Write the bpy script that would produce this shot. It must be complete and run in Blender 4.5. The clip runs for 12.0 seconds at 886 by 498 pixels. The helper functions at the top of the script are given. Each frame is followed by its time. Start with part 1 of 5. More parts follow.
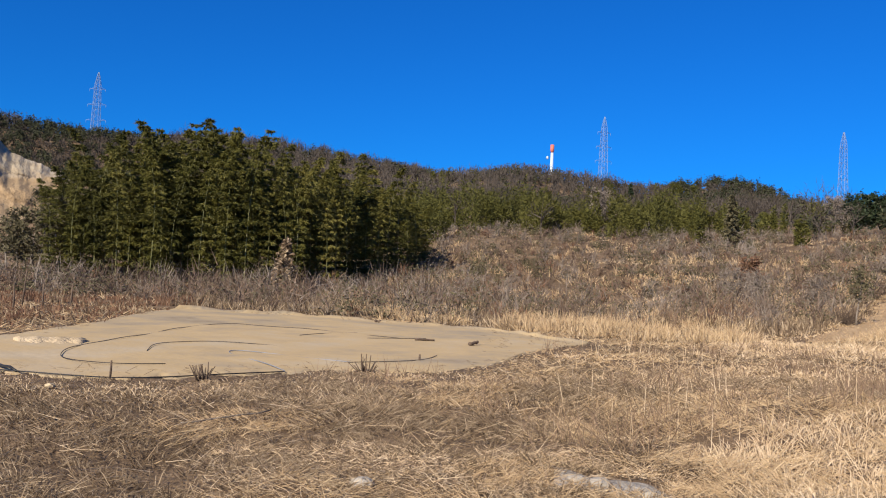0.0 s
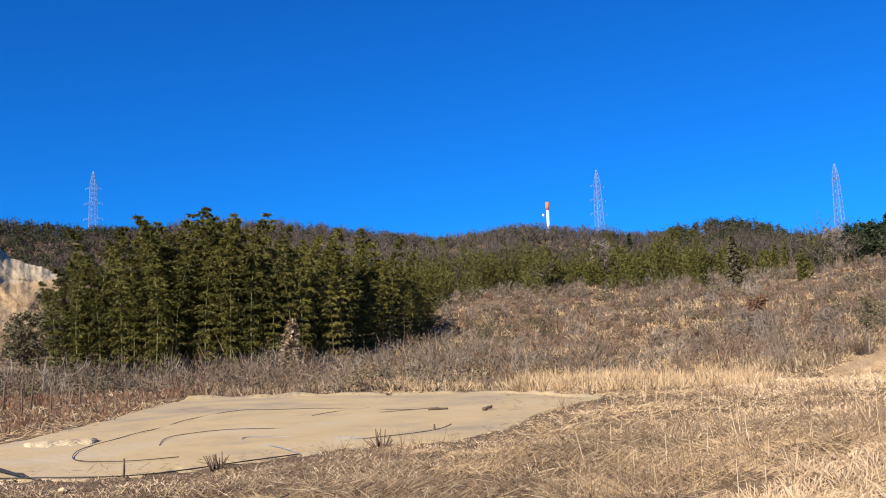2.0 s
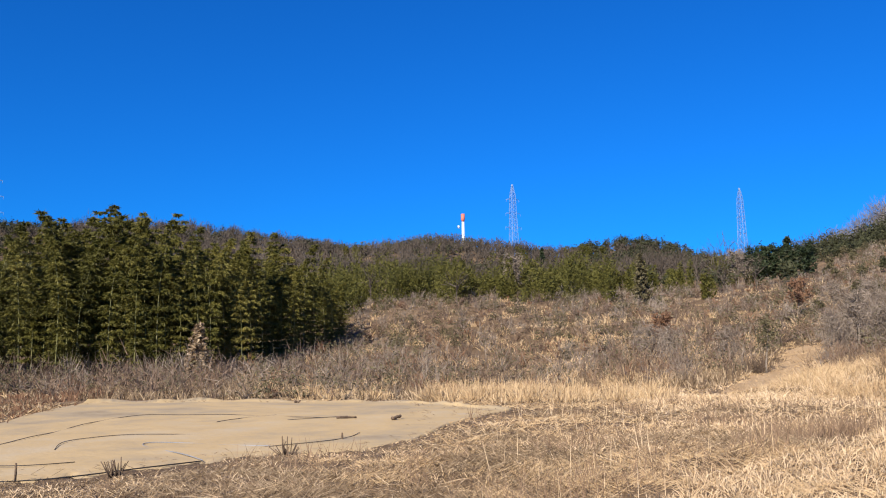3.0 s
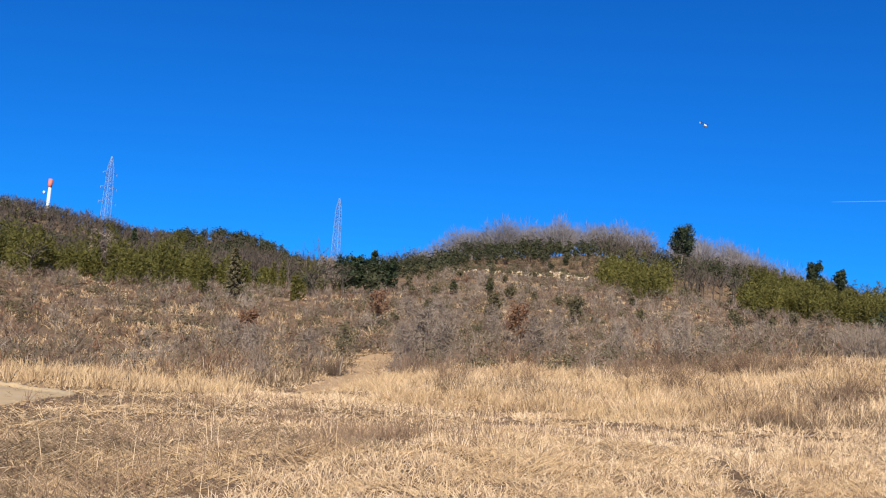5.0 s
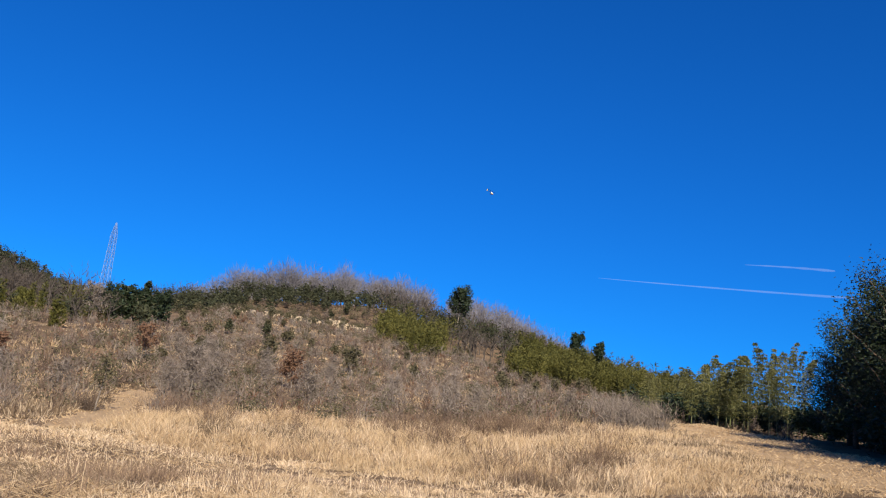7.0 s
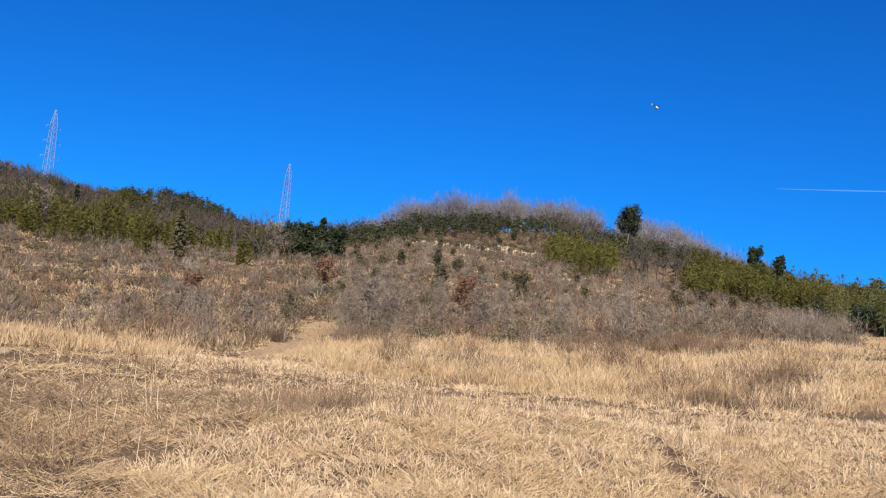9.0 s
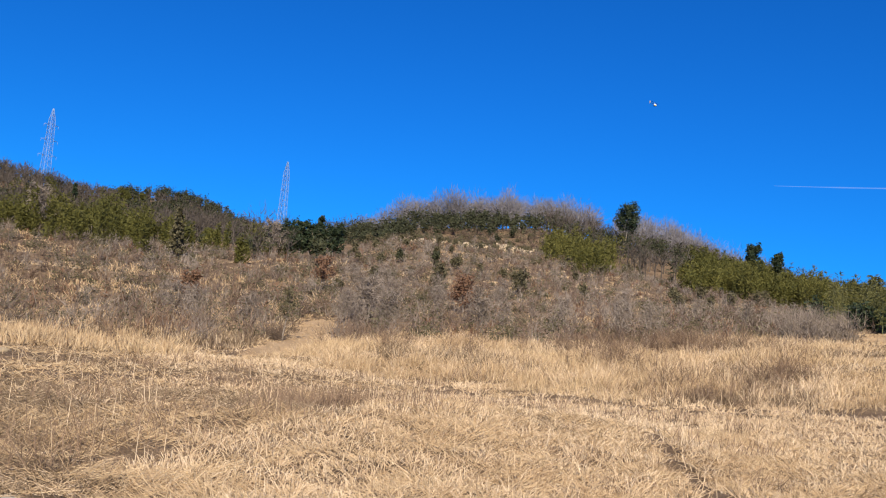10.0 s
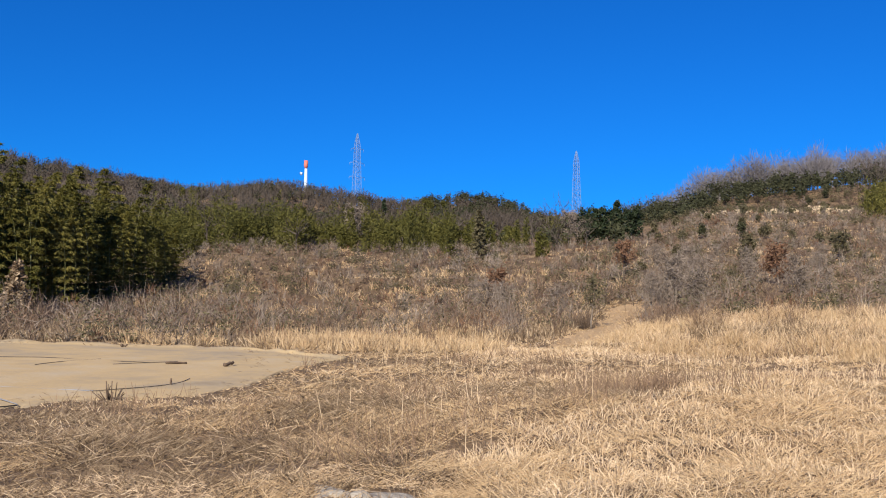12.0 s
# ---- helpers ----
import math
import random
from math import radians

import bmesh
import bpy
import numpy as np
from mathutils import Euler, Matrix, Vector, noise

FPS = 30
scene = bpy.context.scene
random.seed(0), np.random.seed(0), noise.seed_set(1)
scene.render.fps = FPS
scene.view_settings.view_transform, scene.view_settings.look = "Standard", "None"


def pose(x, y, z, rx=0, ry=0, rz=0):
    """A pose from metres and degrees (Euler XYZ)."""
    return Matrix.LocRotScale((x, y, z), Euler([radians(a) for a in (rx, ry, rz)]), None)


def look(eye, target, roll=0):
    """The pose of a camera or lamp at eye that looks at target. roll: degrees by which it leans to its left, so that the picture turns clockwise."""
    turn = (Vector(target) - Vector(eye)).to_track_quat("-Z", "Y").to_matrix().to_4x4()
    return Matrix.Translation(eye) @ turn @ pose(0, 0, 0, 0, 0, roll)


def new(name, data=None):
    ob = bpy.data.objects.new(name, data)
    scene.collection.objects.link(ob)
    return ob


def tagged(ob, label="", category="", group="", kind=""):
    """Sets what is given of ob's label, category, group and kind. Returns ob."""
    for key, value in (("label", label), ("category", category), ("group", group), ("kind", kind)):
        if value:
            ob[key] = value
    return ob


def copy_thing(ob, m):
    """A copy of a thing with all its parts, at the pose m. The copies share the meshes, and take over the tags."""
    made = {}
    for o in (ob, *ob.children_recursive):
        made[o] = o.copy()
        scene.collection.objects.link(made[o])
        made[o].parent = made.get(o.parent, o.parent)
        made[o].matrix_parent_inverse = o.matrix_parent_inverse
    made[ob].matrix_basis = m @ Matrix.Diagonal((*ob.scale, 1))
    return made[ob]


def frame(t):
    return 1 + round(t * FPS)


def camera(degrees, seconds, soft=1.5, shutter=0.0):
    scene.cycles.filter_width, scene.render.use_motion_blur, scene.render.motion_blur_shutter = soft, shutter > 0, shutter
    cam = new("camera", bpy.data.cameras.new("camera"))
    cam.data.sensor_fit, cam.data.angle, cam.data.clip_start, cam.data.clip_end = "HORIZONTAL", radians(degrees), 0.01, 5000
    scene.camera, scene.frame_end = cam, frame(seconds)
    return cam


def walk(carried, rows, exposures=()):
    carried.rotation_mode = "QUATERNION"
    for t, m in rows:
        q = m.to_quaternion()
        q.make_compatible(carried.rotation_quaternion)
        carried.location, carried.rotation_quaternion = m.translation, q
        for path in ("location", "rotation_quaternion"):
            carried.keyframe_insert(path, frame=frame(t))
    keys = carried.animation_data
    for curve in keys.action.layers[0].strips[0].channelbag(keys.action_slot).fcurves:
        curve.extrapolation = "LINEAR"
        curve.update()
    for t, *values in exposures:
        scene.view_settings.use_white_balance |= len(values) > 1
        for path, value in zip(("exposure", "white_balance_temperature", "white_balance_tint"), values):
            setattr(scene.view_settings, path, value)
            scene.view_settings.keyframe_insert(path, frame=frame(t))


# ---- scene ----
EYE = 1.75
cam = camera(52.0, 12.0, 1.1, 0.0)
PATH = [
    (0, 19.92, 3.07, 2.60),
    (0.3, 23.40, 4.95, 1.40),
    (0.5, 24.54, 6.42, -0.18),
    (1, 24.43, 6.21, -3.47),
    (1.5, 22.41, 5.96, -2.78),
    (2, 20.05, 7.27, -2.58),
    (2.5, 17.35, 8.51, -1.44),
    (2.7, 16.38, 8.17, -1.28),
    (4.3, -0.17, 6.83, -0.51),
    (4.5, -3.60, 6.97, 0.08),
    (5, -10.58, 7.86, 3.49),
    (5.5, -17.88, 12.09, 5.48),
    (6, -22.47, 13.40, 6.38),
    (6.5, -24.85, 13.31, 8.38),
    (7, -23.96, 12.11, 7.02),
    (7.5, -18.70, 7.57, 6.29),
    (7.7, -16.37, 6.85, 6.19),
    (9.5, -13.91, 6.26, 5.38),
    (10, -14.08, 6.16, 5.27),
    (10.5, -13.51, 5.63, 5.96),
    (11, -9.92, 0.72, 5.71),
    (11.5, -3.90, 1.60, 3.60),
    (12, 4.60, 4.47, 0.42),
]
walk(cam, [(t, pose(0, 0, EYE, 90 + p, 0, y) @ pose(0, 0, 0, 0, 0, r)) for t, y, p, r in PATH],
     [(0, 0.60), (1, 0.84), (2.5, 0.86), (4.3, 0.75), (5, 0.72), (7, 0.62), (7.5, 0.64), (9.5, 0.65), (10.5, 0.65), (11.5, 0.62), (12, 0.64)])

# ---- light ----
SUN_AZ, SUN_EL = 168.0, 33.0   # azimuth in degrees, positive to the left of +y


def way(az, el=0.0):
    a, e = radians(az), radians(el)
    return Vector((-math.sin(a) * math.cos(e), math.cos(a) * math.cos(e), math.sin(e)))


world = bpy.data.worlds.new("sky")
scene.world = world
world.use_nodes = True
wn, wl = world.node_tree.nodes, world.node_tree.links
wn.clear()
sky = wn.new("ShaderNodeTexSky")
sky.sky_type = "NISHITA"
sky.sun_disc = False
sky.sun_elevation = radians(SUN_EL)
sky.sun_rotation = radians(-SUN_AZ)
sky.altitude = 300
sky.air_density, sky.dust_density, sky.ozone_density = 1.0, 0.1, 3.0
tint = wn.new("ShaderNodeMix")
tint.data_type, tint.blend_type = "RGBA", "MULTIPLY"
tint.inputs[0].default_value = 1.0
tint.inputs[7].default_value = (0.05, 0.60, 1.45, 1)
back = wn.new("ShaderNodeBackground")
back.inputs["Strength"].default_value = 0.056
wout = wn.new("ShaderNodeOutputWorld")
wl.new(sky.outputs[0], tint.inputs[6])
wl.new(tint.outputs[2], back.inputs["Color"])
wl.new(back.outputs[0], wout.inputs["Surface"])

sun = new("sun", bpy.data.lights.new("sun", "SUN"))
sun.data.energy = 5.0
sun.data.angle = radians(0.53)
sun.data.color = (1.0, 0.90, 0.76)
sun.matrix_world = look(way(SUN_AZ, SUN_EL) * 100, (0, 0, 0))

# ---- materials ----


def material(name, colors, scale=3.0, rough=0.9, bump=0.0, bump_scale=40.0, island=0.0, each=0.0, through_light=0.0, coat=0.0, detail=6.0, metal=0.0):
    """A surface whose colour wanders between the given tones by two noises in world size and, for island > 0, from piece to piece."""
    m = bpy.data.materials.new(name)
    m.use_nodes = True
    n, l = m.node_tree.nodes, m.node_tree.links
    b = n["Principled BSDF"]
    b.inputs["Roughness"].default_value = rough
    b.inputs["Metallic"].default_value = metal
    b.inputs["Specular IOR Level"].default_value = 0.25
    geo, pos = n.new("ShaderNodeNewGeometry"), n.new("ShaderNodeTexNoise")
    pos.inputs["Scale"].default_value = scale
    pos.inputs["Detail"].default_value = detail
    pos.inputs["Roughness"].default_value = 0.65
    l.new(geo.outputs["Position"], pos.inputs["Vector"])
    big = n.new("ShaderNodeTexNoise")
    big.inputs["Scale"].default_value = scale * 0.11
    big.inputs["Detail"].default_value = 3
    l.new(geo.outputs["Position"], big.inputs["Vector"])
    add = n.new("ShaderNodeMath")
    add.operation = "ADD"
    l.new(pos.outputs["Fac"], add.inputs[0])
    l.new(big.outputs["Fac"], add.inputs[1])
    half = n.new("ShaderNodeMath")
    half.operation = "MULTIPLY_ADD"
    l.new(add.outputs[0], half.inputs[0])
    half.inputs[1].default_value = 1.3 * (1 - island)
    half.inputs[2].default_value = -0.8 * (1 - island)
    last = half
    if island:
        last = n.new("ShaderNodeMath")
        last.operation = "MULTIPLY_ADD"
        l.new(geo.outputs["Random Per Island"], last.inputs[0])
        last.inputs[1].default_value = island
        l.new(half.outputs[0], last.inputs[2])
    if each:
        info, own = n.new("ShaderNodeObjectInfo"), n.new("ShaderNodeMath")
        own.operation = "MULTIPLY_ADD"
        l.new(info.outputs["Random"], own.inputs[0])
        own.inputs[1].default_value = each
        l.new(last.outputs[0], own.inputs[2])
        less = n.new("ShaderNodeMath")
        less.operation = "SUBTRACT"
        l.new(own.outputs[0], less.inputs[0])
        less.inputs[1].default_value = each / 2
        last = less
    ramp = n.new("ShaderNodeValToRGB")
    els = ramp.color_ramp.elements
    while len(els) < len(colors):
        els.new(0.5)
    for k, c in enumerate(colors):
        els[k].position = k / max(1, len(colors) - 1)
        els[k].color = (*c, 1)
    l.new(last.outputs[0], ramp.inputs["Fac"])
    l.new(ramp.outputs["Color"], b.inputs["Base Color"])
    if bump:
        bn, bt = n.new("ShaderNodeBump"), n.new("ShaderNodeTexNoise")
        bt.inputs["Scale"].default_value = bump_scale
        bt.inputs["Detail"].default_value = 5
        l.new(geo.outputs["Position"], bt.inputs["Vector"])
        bn.inputs["Strength"].default_value = bump
        bn.inputs["Distance"].default_value = 0.3 / bump_scale * 10
        l.new(bt.outputs["Fac"], bn.inputs["Height"])
        l.new(bn.outputs["Normal"], b.inputs["Normal"])
    if through_light:
        mix, tr = n.new("ShaderNodeMixShader"), n.new("ShaderNodeBsdfTranslucent")
        l.new(ramp.outputs["Color"], tr.inputs["Color"])
        mix.inputs["Fac"].default_value = through_light
        l.new(b.outputs[0], mix.inputs[1])
        l.new(tr.outputs[0], mix.inputs[2])
        l.new(mix.outputs[0], n["Material Output"].inputs["Surface"])
    return m


SOIL = material("dry_soil_and_litter", [(0.06, 0.037, 0.019), (0.155, 0.102, 0.057), (0.29, 0.2, 0.117)], 2.6, 0.95, 0.6, 16)
EARTH = material("bare_earth", [(0.26, 0.17, 0.086), (0.375, 0.258, 0.14), (0.48, 0.345, 0.2)], 1.2, 0.95, 0.5, 9)
SAND = material("compacted_sand", [(0.20, 0.145, 0.08), (0.32, 0.255, 0.165), (0.43, 0.315, 0.165), (0.42, 0.335, 0.215), (0.55, 0.43, 0.27)], 0.45, 0.9, 0.06, 5)
PALE_SAND = material("pale_loose_sand", [(0.42, 0.31, 0.175), (0.54, 0.42, 0.26), (0.62, 0.50, 0.33)], 2.0, 0.95, 0.4, 9)
CLIFF = material("weathered_sandstone", [(0.22, 0.165, 0.105), (0.36, 0.29, 0.20), (0.46, 0.40, 0.31)], 0.45, 0.95, 0.4, 2.6)
# beds of the cliff: ochre sand below, a pale grey cap above, with an uneven seam between
_n, _l = CLIFF.node_tree.nodes, CLIFF.node_tree.links
_geo, _sep, _wave, _sum, _bed, _tone = (_n.new("ShaderNode" + k) for k in ("NewGeometry", "SeparateXYZ", "TexNoise", "Math", "ValToRGB", "Mix"))
_wave.inputs["Scale"].default_value = 0.16
_wave.inputs["Detail"].default_value = 5
_sum.operation = "MULTIPLY_ADD"
_sum.inputs[1].default_value = 9.0
_l.new(_geo.outputs["Position"], _sep.inputs[0])
_l.new(_geo.outputs["Position"], _wave.inputs["Vector"])
_l.new(_wave.outputs["Fac"], _sum.inputs[0])
_l.new(_sep.outputs["Z"], _sum.inputs[2])
_scale = _n.new("ShaderNodeMath")
_scale.operation = "MULTIPLY"
_scale.inputs[1].default_value = 1 / 36
_l.new(_sum.outputs[0], _scale.inputs[0])
_l.new(_scale.outputs[0], _bed.inputs["Fac"])
_els = _bed.color_ramp.elements
while len(_els) < 6:
    _els.new(0.5)
for _e, (_p, _c) in zip(_els, ((0.2, (1.0, 0.93, 0.82)), (0.48, (0.98, 0.9, 0.78)), (0.62, (0.97, 0.85, 0.69)), (0.705, (0.94, 0.83, 0.68)), (0.735, (1.0, 0.97, 0.93)), (0.9, (0.93, 0.95, 0.93)))):
    _e.position, _e.color = _p, (*_c, 1)
_tone.data_type, _tone.blend_type = "RGBA", "MULTIPLY"
_tone.inputs[0].default_value = 1.0
_base = _n["Principled BSDF"].inputs["Base Color"]
_l.new(_base.links[0].from_socket, _tone.inputs[6])
_l.new(_bed.outputs["Color"], _tone.inputs[7])
_l.new(_tone.outputs[2], _base)
CLAY = material("grey_clay", [(0.25, 0.215, 0.165), (0.36, 0.32, 0.26), (0.46, 0.42, 0.35)], 3, 0.85, 0.4, 12)
GRASS_PALE = material("pale_dry_grass", [(0.40, 0.27, 0.15), (0.66, 0.495, 0.31), (0.80, 0.645, 0.45)], 1.5, 0.7, island=0.6, through_light=0.25)
GRASS_GOLD = material("golden_dry_grass", [(0.28, 0.175, 0.09), (0.51, 0.365, 0.205), (0.69, 0.535, 0.335)], 1.2, 0.75, island=0.55, through_light=0.25)
GRASS_BROWN = material("brown_trampled_straw", [(0.05, 0.033, 0.02), (0.20, 0.139, 0.083), (0.56, 0.44, 0.29)], 1.5, 0.8, island=0.62, through_light=0.15)
WEED = material("dead_weed_stems", [(0.08, 0.052, 0.034), (0.17, 0.112, 0.072), (0.28, 0.195, 0.13)], 2, 0.9, island=0.6)
TWIG = material("grey_brown_twigs", [(0.042, 0.029, 0.022), (0.13, 0.09, 0.066), (0.27, 0.195, 0.142)], 0.25, 0.95, island=0.5)
TWIG_RED = material("russet_leaves", [(0.11, 0.058, 0.035), (0.20, 0.11, 0.065), (0.30, 0.19, 0.115)], 0.5, 0.9, island=0.6, through_light=0.2)
TWIG_GREY = material("pale_grey_twigs", [(0.10, 0.08, 0.063), (0.20, 0.163, 0.13), (0.32, 0.265, 0.215)], 0.4, 0.95, island=0.5)
CREST = material("crest_bare_twigs", [(0.085, 0.077, 0.077), (0.15, 0.138, 0.14), (0.24, 0.222, 0.228)], 0.08, 0.95, island=0.5)
TWIG_FAR = material("far_bare_twigs", [(0.034, 0.027, 0.022), (0.07, 0.057, 0.046), (0.125, 0.104, 0.085)], 0.08, 0.95, island=0.4)
BARK = material("grey_bark", [(0.10, 0.08, 0.06), (0.2, 0.165, 0.13), (0.3, 0.26, 0.21)], 6, 0.95, 0.5, 20)
CULM = material("bamboo_culm", [(0.10, 0.11, 0.04), (0.18, 0.18, 0.07), (0.27, 0.25, 0.12)], 3, 0.5)
BAMBOO = material("bamboo_leaves", [(0.036, 0.037, 0.009), (0.11, 0.106, 0.021), (0.25, 0.215, 0.055)], 0.35, 0.6, island=0.45, each=0.4, through_light=0.3)
BAMBOO_PALE = material("thin_bamboo_leaves", [(0.05, 0.055, 0.018), (0.14, 0.14, 0.045), (0.27, 0.25, 0.1)], 0.35, 0.6, island=0.5, each=0.4, through_light=0.4)
BAMBOO_FAR = material("far_bamboo_leaves", [(0.025, 0.027, 0.007), (0.092, 0.09, 0.019), (0.195, 0.173, 0.045)], 0.06, 0.75, island=0.4, through_light=0.28)
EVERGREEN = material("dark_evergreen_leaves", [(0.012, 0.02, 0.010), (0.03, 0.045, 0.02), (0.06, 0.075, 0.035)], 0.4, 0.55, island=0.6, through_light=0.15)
EVER_FAR = material("far_evergreen_leaves", [(0.016, 0.019, 0.009), (0.038, 0.041, 0.018), (0.07, 0.07, 0.032)], 0.08, 0.8, island=0.5)
OLIVE = material("olive_shrub_leaves", [(0.05, 0.046, 0.024), (0.105, 0.092, 0.048), (0.18, 0.155, 0.088)], 0.5, 0.85, island=0.6, through_light=0.2)
HOSE = material("black_hose", [(0.012, 0.012, 0.013), (0.03, 0.03, 0.032)], 8, 0.5)
GREY_HOSE = material("faded_grey_hose", [(0.16, 0.165, 0.18), (0.26, 0.27, 0.29)], 8, 0.6)
DEADWOOD = material("dark_dead_wood", [(0.05, 0.035, 0.025), (0.12, 0.085, 0.06), (0.2, 0.15, 0.11)], 8, 0.95, 0.4, 30)
# steel tinted towards the sky: the pylons' distance haze is in the colour
HAZY_STEEL = material("hazy_galvanised_steel", [(0.17, 0.25, 0.40), (0.26, 0.34, 0.48)], 0.4, 0.7, metal=0.0)
RED = material("red_paint", [(0.5, 0.13, 0.09), (0.62, 0.2, 0.14)], 0.4, 0.6)
# white and tower paint: blue distance haze mixed into the base colour
HAZY_WHITE = material("hazy_white_paint", [(0.60, 0.65, 0.72), (0.70, 0.74, 0.79)], 0.4, 0.5)
HAZY_TOWER_PAINT = material("hazy_tower_paint", [(0.42, 0.52, 0.66), (0.52, 0.61, 0.74)], 0.4, 0.7)
YELLOW = material("yellow_plastic", [(0.7, 0.5, 0.06), (0.8, 0.6, 0.1)], 20, 0.35)
DARK = material("black_plastic", [(0.015, 0.015, 0.017), (0.03, 0.03, 0.032)], 20, 0.4)
ORANGE = material("orange_machine_paint", [(0.65, 0.16, 0.03), (0.8, 0.24, 0.06)], 3, 0.45)
BOX_GREY = material("dark_grey_panel", [(0.03, 0.032, 0.036), (0.06, 0.062, 0.068)], 3, 0.5)
VAPOUR = bpy.data.materials.new("vapour")
VAPOUR.use_nodes = True
_n, _l = VAPOUR.node_tree.nodes, VAPOUR.node_tree.links
_tr, _mx = _n.new("ShaderNodeBsdfTransparent"), _n.new("ShaderNodeMixShader")
_n["Principled BSDF"].inputs["Base Color"].default_value = (0.72, 0.86, 1.0, 1)
_n["Principled BSDF"].inputs["Roughness"].default_value = 1
_mx.inputs["Fac"].default_value = 0.055
_l.new(_tr.outputs[0], _mx.inputs[1])
_l.new(_n["Principled BSDF"].outputs[0], _mx.inputs[2])
_l.new(_mx.outputs[0], _n["Material Output"].inputs["Surface"])

# ---- mesh tools ----
rng = np.random.default_rng(7)


def mesh_of(name, verts, faces, mat, parent=None, label="", smooth=False):
    """One mesh object from arrays of vertices and of triangles or quads."""
    verts, faces = np.asarray(verts, np.float32), np.asarray(faces, np.int32)
    me = bpy.data.meshes.new(name)
    k = faces.shape[1]
    me.vertices.add(len(verts))
    me.vertices.foreach_set("co", verts.ravel())
    me.loops.add(faces.size)
    me.loops.foreach_set("vertex_index", faces.ravel())
    me.polygons.add(len(faces))
    me.polygons.foreach_set("loop_start", np.arange(0, faces.size, k, dtype=np.int32))
    if smooth:
        me.polygons.foreach_set("use_smooth", np.ones(len(faces), bool))
    me.update(calc_edges=True)
    me.materials.append(mat)
    ob = new(name, me)
    ob.parent = parent
    if label:
        ob["label"] = label
    return ob


def part(name, bm, mat, parent=None, label=""):
    me = bpy.data.meshes.new(name)
    bm.normal_update()
    bm.to_mesh(me)
    bm.free()
    me.materials.append(mat)
    ob = new(name, me)
    ob.parent = parent
    if label:
        ob["label"] = label
    return ob


def thing(name, at, label, category, group=""):
    ob = new(name)
    ob.location = at
    return tagged(ob, label, category, group)


def ribbons(base, direction, length, width, droop, side=None):
    """Tapered, bent strips: five vertices and three triangles for each row. direction: unit rows; droop: how far the tip falls, in lengths."""
    n = len(base)
    if side is None:
        side = np.cross(direction, rng.normal(size=(n, 3)))
    side = side / (np.linalg.norm(side, axis=1, keepdims=True) + 1e-9) * (width[:, None] / 2)
    mid = base + direction * (length * 0.55)[:, None]
    tip = base + direction * length[:, None]
    mid[:, 2] -= droop * length * 0.22
    tip[:, 2] -= droop * length
    v = np.stack([base - side, base + side, mid - side * 0.8, mid + side * 0.8, tip], 1).reshape(-1, 3)
    i = (np.arange(n) * 5)[:, None]
    f = np.concatenate([i + [0, 1, 3], i + [0, 3, 2], i + [2, 3, 4]], 1).reshape(-1, 3)
    return v, f


def spikes(base, direction, length, width):
    """Thin twigs or single leaves, one pointed triangle each."""
    n = len(base)
    side = np.cross(direction, rng.normal(size=(n, 3)))
    side = side / (np.linalg.norm(side, axis=1, keepdims=True) + 1e-9) * (width / 2)[:, None]
    v = np.stack([base - side, base + side, base + direction * length[:, None]], 1).reshape(-1, 3)
    return v, np.arange(n * 3).reshape(-1, 3)


def sprays(centres, size, hang=0.0, broad=0.42):
    """Small pointed leaves, one triangle each, turned at random and hanging by hang."""
    n = len(centres)
    d = rng.normal(size=(n, 3))
    d[:, 2] = d[:, 2] * 0.6 - hang
    d /= np.linalg.norm(d, axis=1, keepdims=True)
    size = np.broadcast_to(size, (n,))
    return spikes(centres - d * (size * 0.5)[:, None], d, size, size * broad)


def join(chunks):
    vs, fs, k = [], [], 0
    for v, f in chunks:
        vs.append(v)
        fs.append(f + k)
        k += len(v)
    return np.concatenate(vs), np.concatenate(fs)


def tube(points, radii, sides=6):
    """A tapered tube along points, as triangles, closed at both ends."""
    p = np.asarray(points, float)
    n = len(p)
    t = np.gradient(p, axis=0)
    t /= np.linalg.norm(t, axis=1, keepdims=True) + 1e-9
    ref = np.where(np.abs(t[:, 2:3]) > 0.9, [[1.0, 0, 0]], [[0, 0, 1.0]])
    a = np.cross(t, ref)
    a /= np.linalg.norm(a, axis=1, keepdims=True) + 1e-9
    b = np.cross(t, a)
    ang = np.linspace(0, 2 * np.pi, sides, endpoint=False)
    ring = np.cos(ang)[None, :, None] * a[:, None] + np.sin(ang)[None, :, None] * b[:, None]
    v = (p[:, None] + ring * np.asarray(radii, float)[:, None, None]).reshape(-1, 3)
    f = []
    for k in range(n - 1):
        for j in range(sides):
            q, r = k * sides + j, k * sides + (j + 1) % sides
            f += [[q, r, r + sides], [q, r + sides, q + sides]]
    for j in range(1, sides - 1):
        f += [[0, j + 1, j], [(n - 1) * sides, (n - 1) * sides + j, (n - 1) * sides + j + 1]]
    return v, np.array(f)


def bm_box(size, at=(0, 0, 0), bevel=0.0, turn=0.0):
    bm = bmesh.new()
    bmesh.ops.create_cube(bm, size=1, matrix=Matrix.Translation(at) @ Matrix.Rotation(turn, 4, "Z") @ Matrix.Diagonal((*size, 1)))
    if bevel:
        bmesh.ops.bevel(bm, geom=bm.edges[:], offset=bevel, segments=2, affect="EDGES")
    return bm


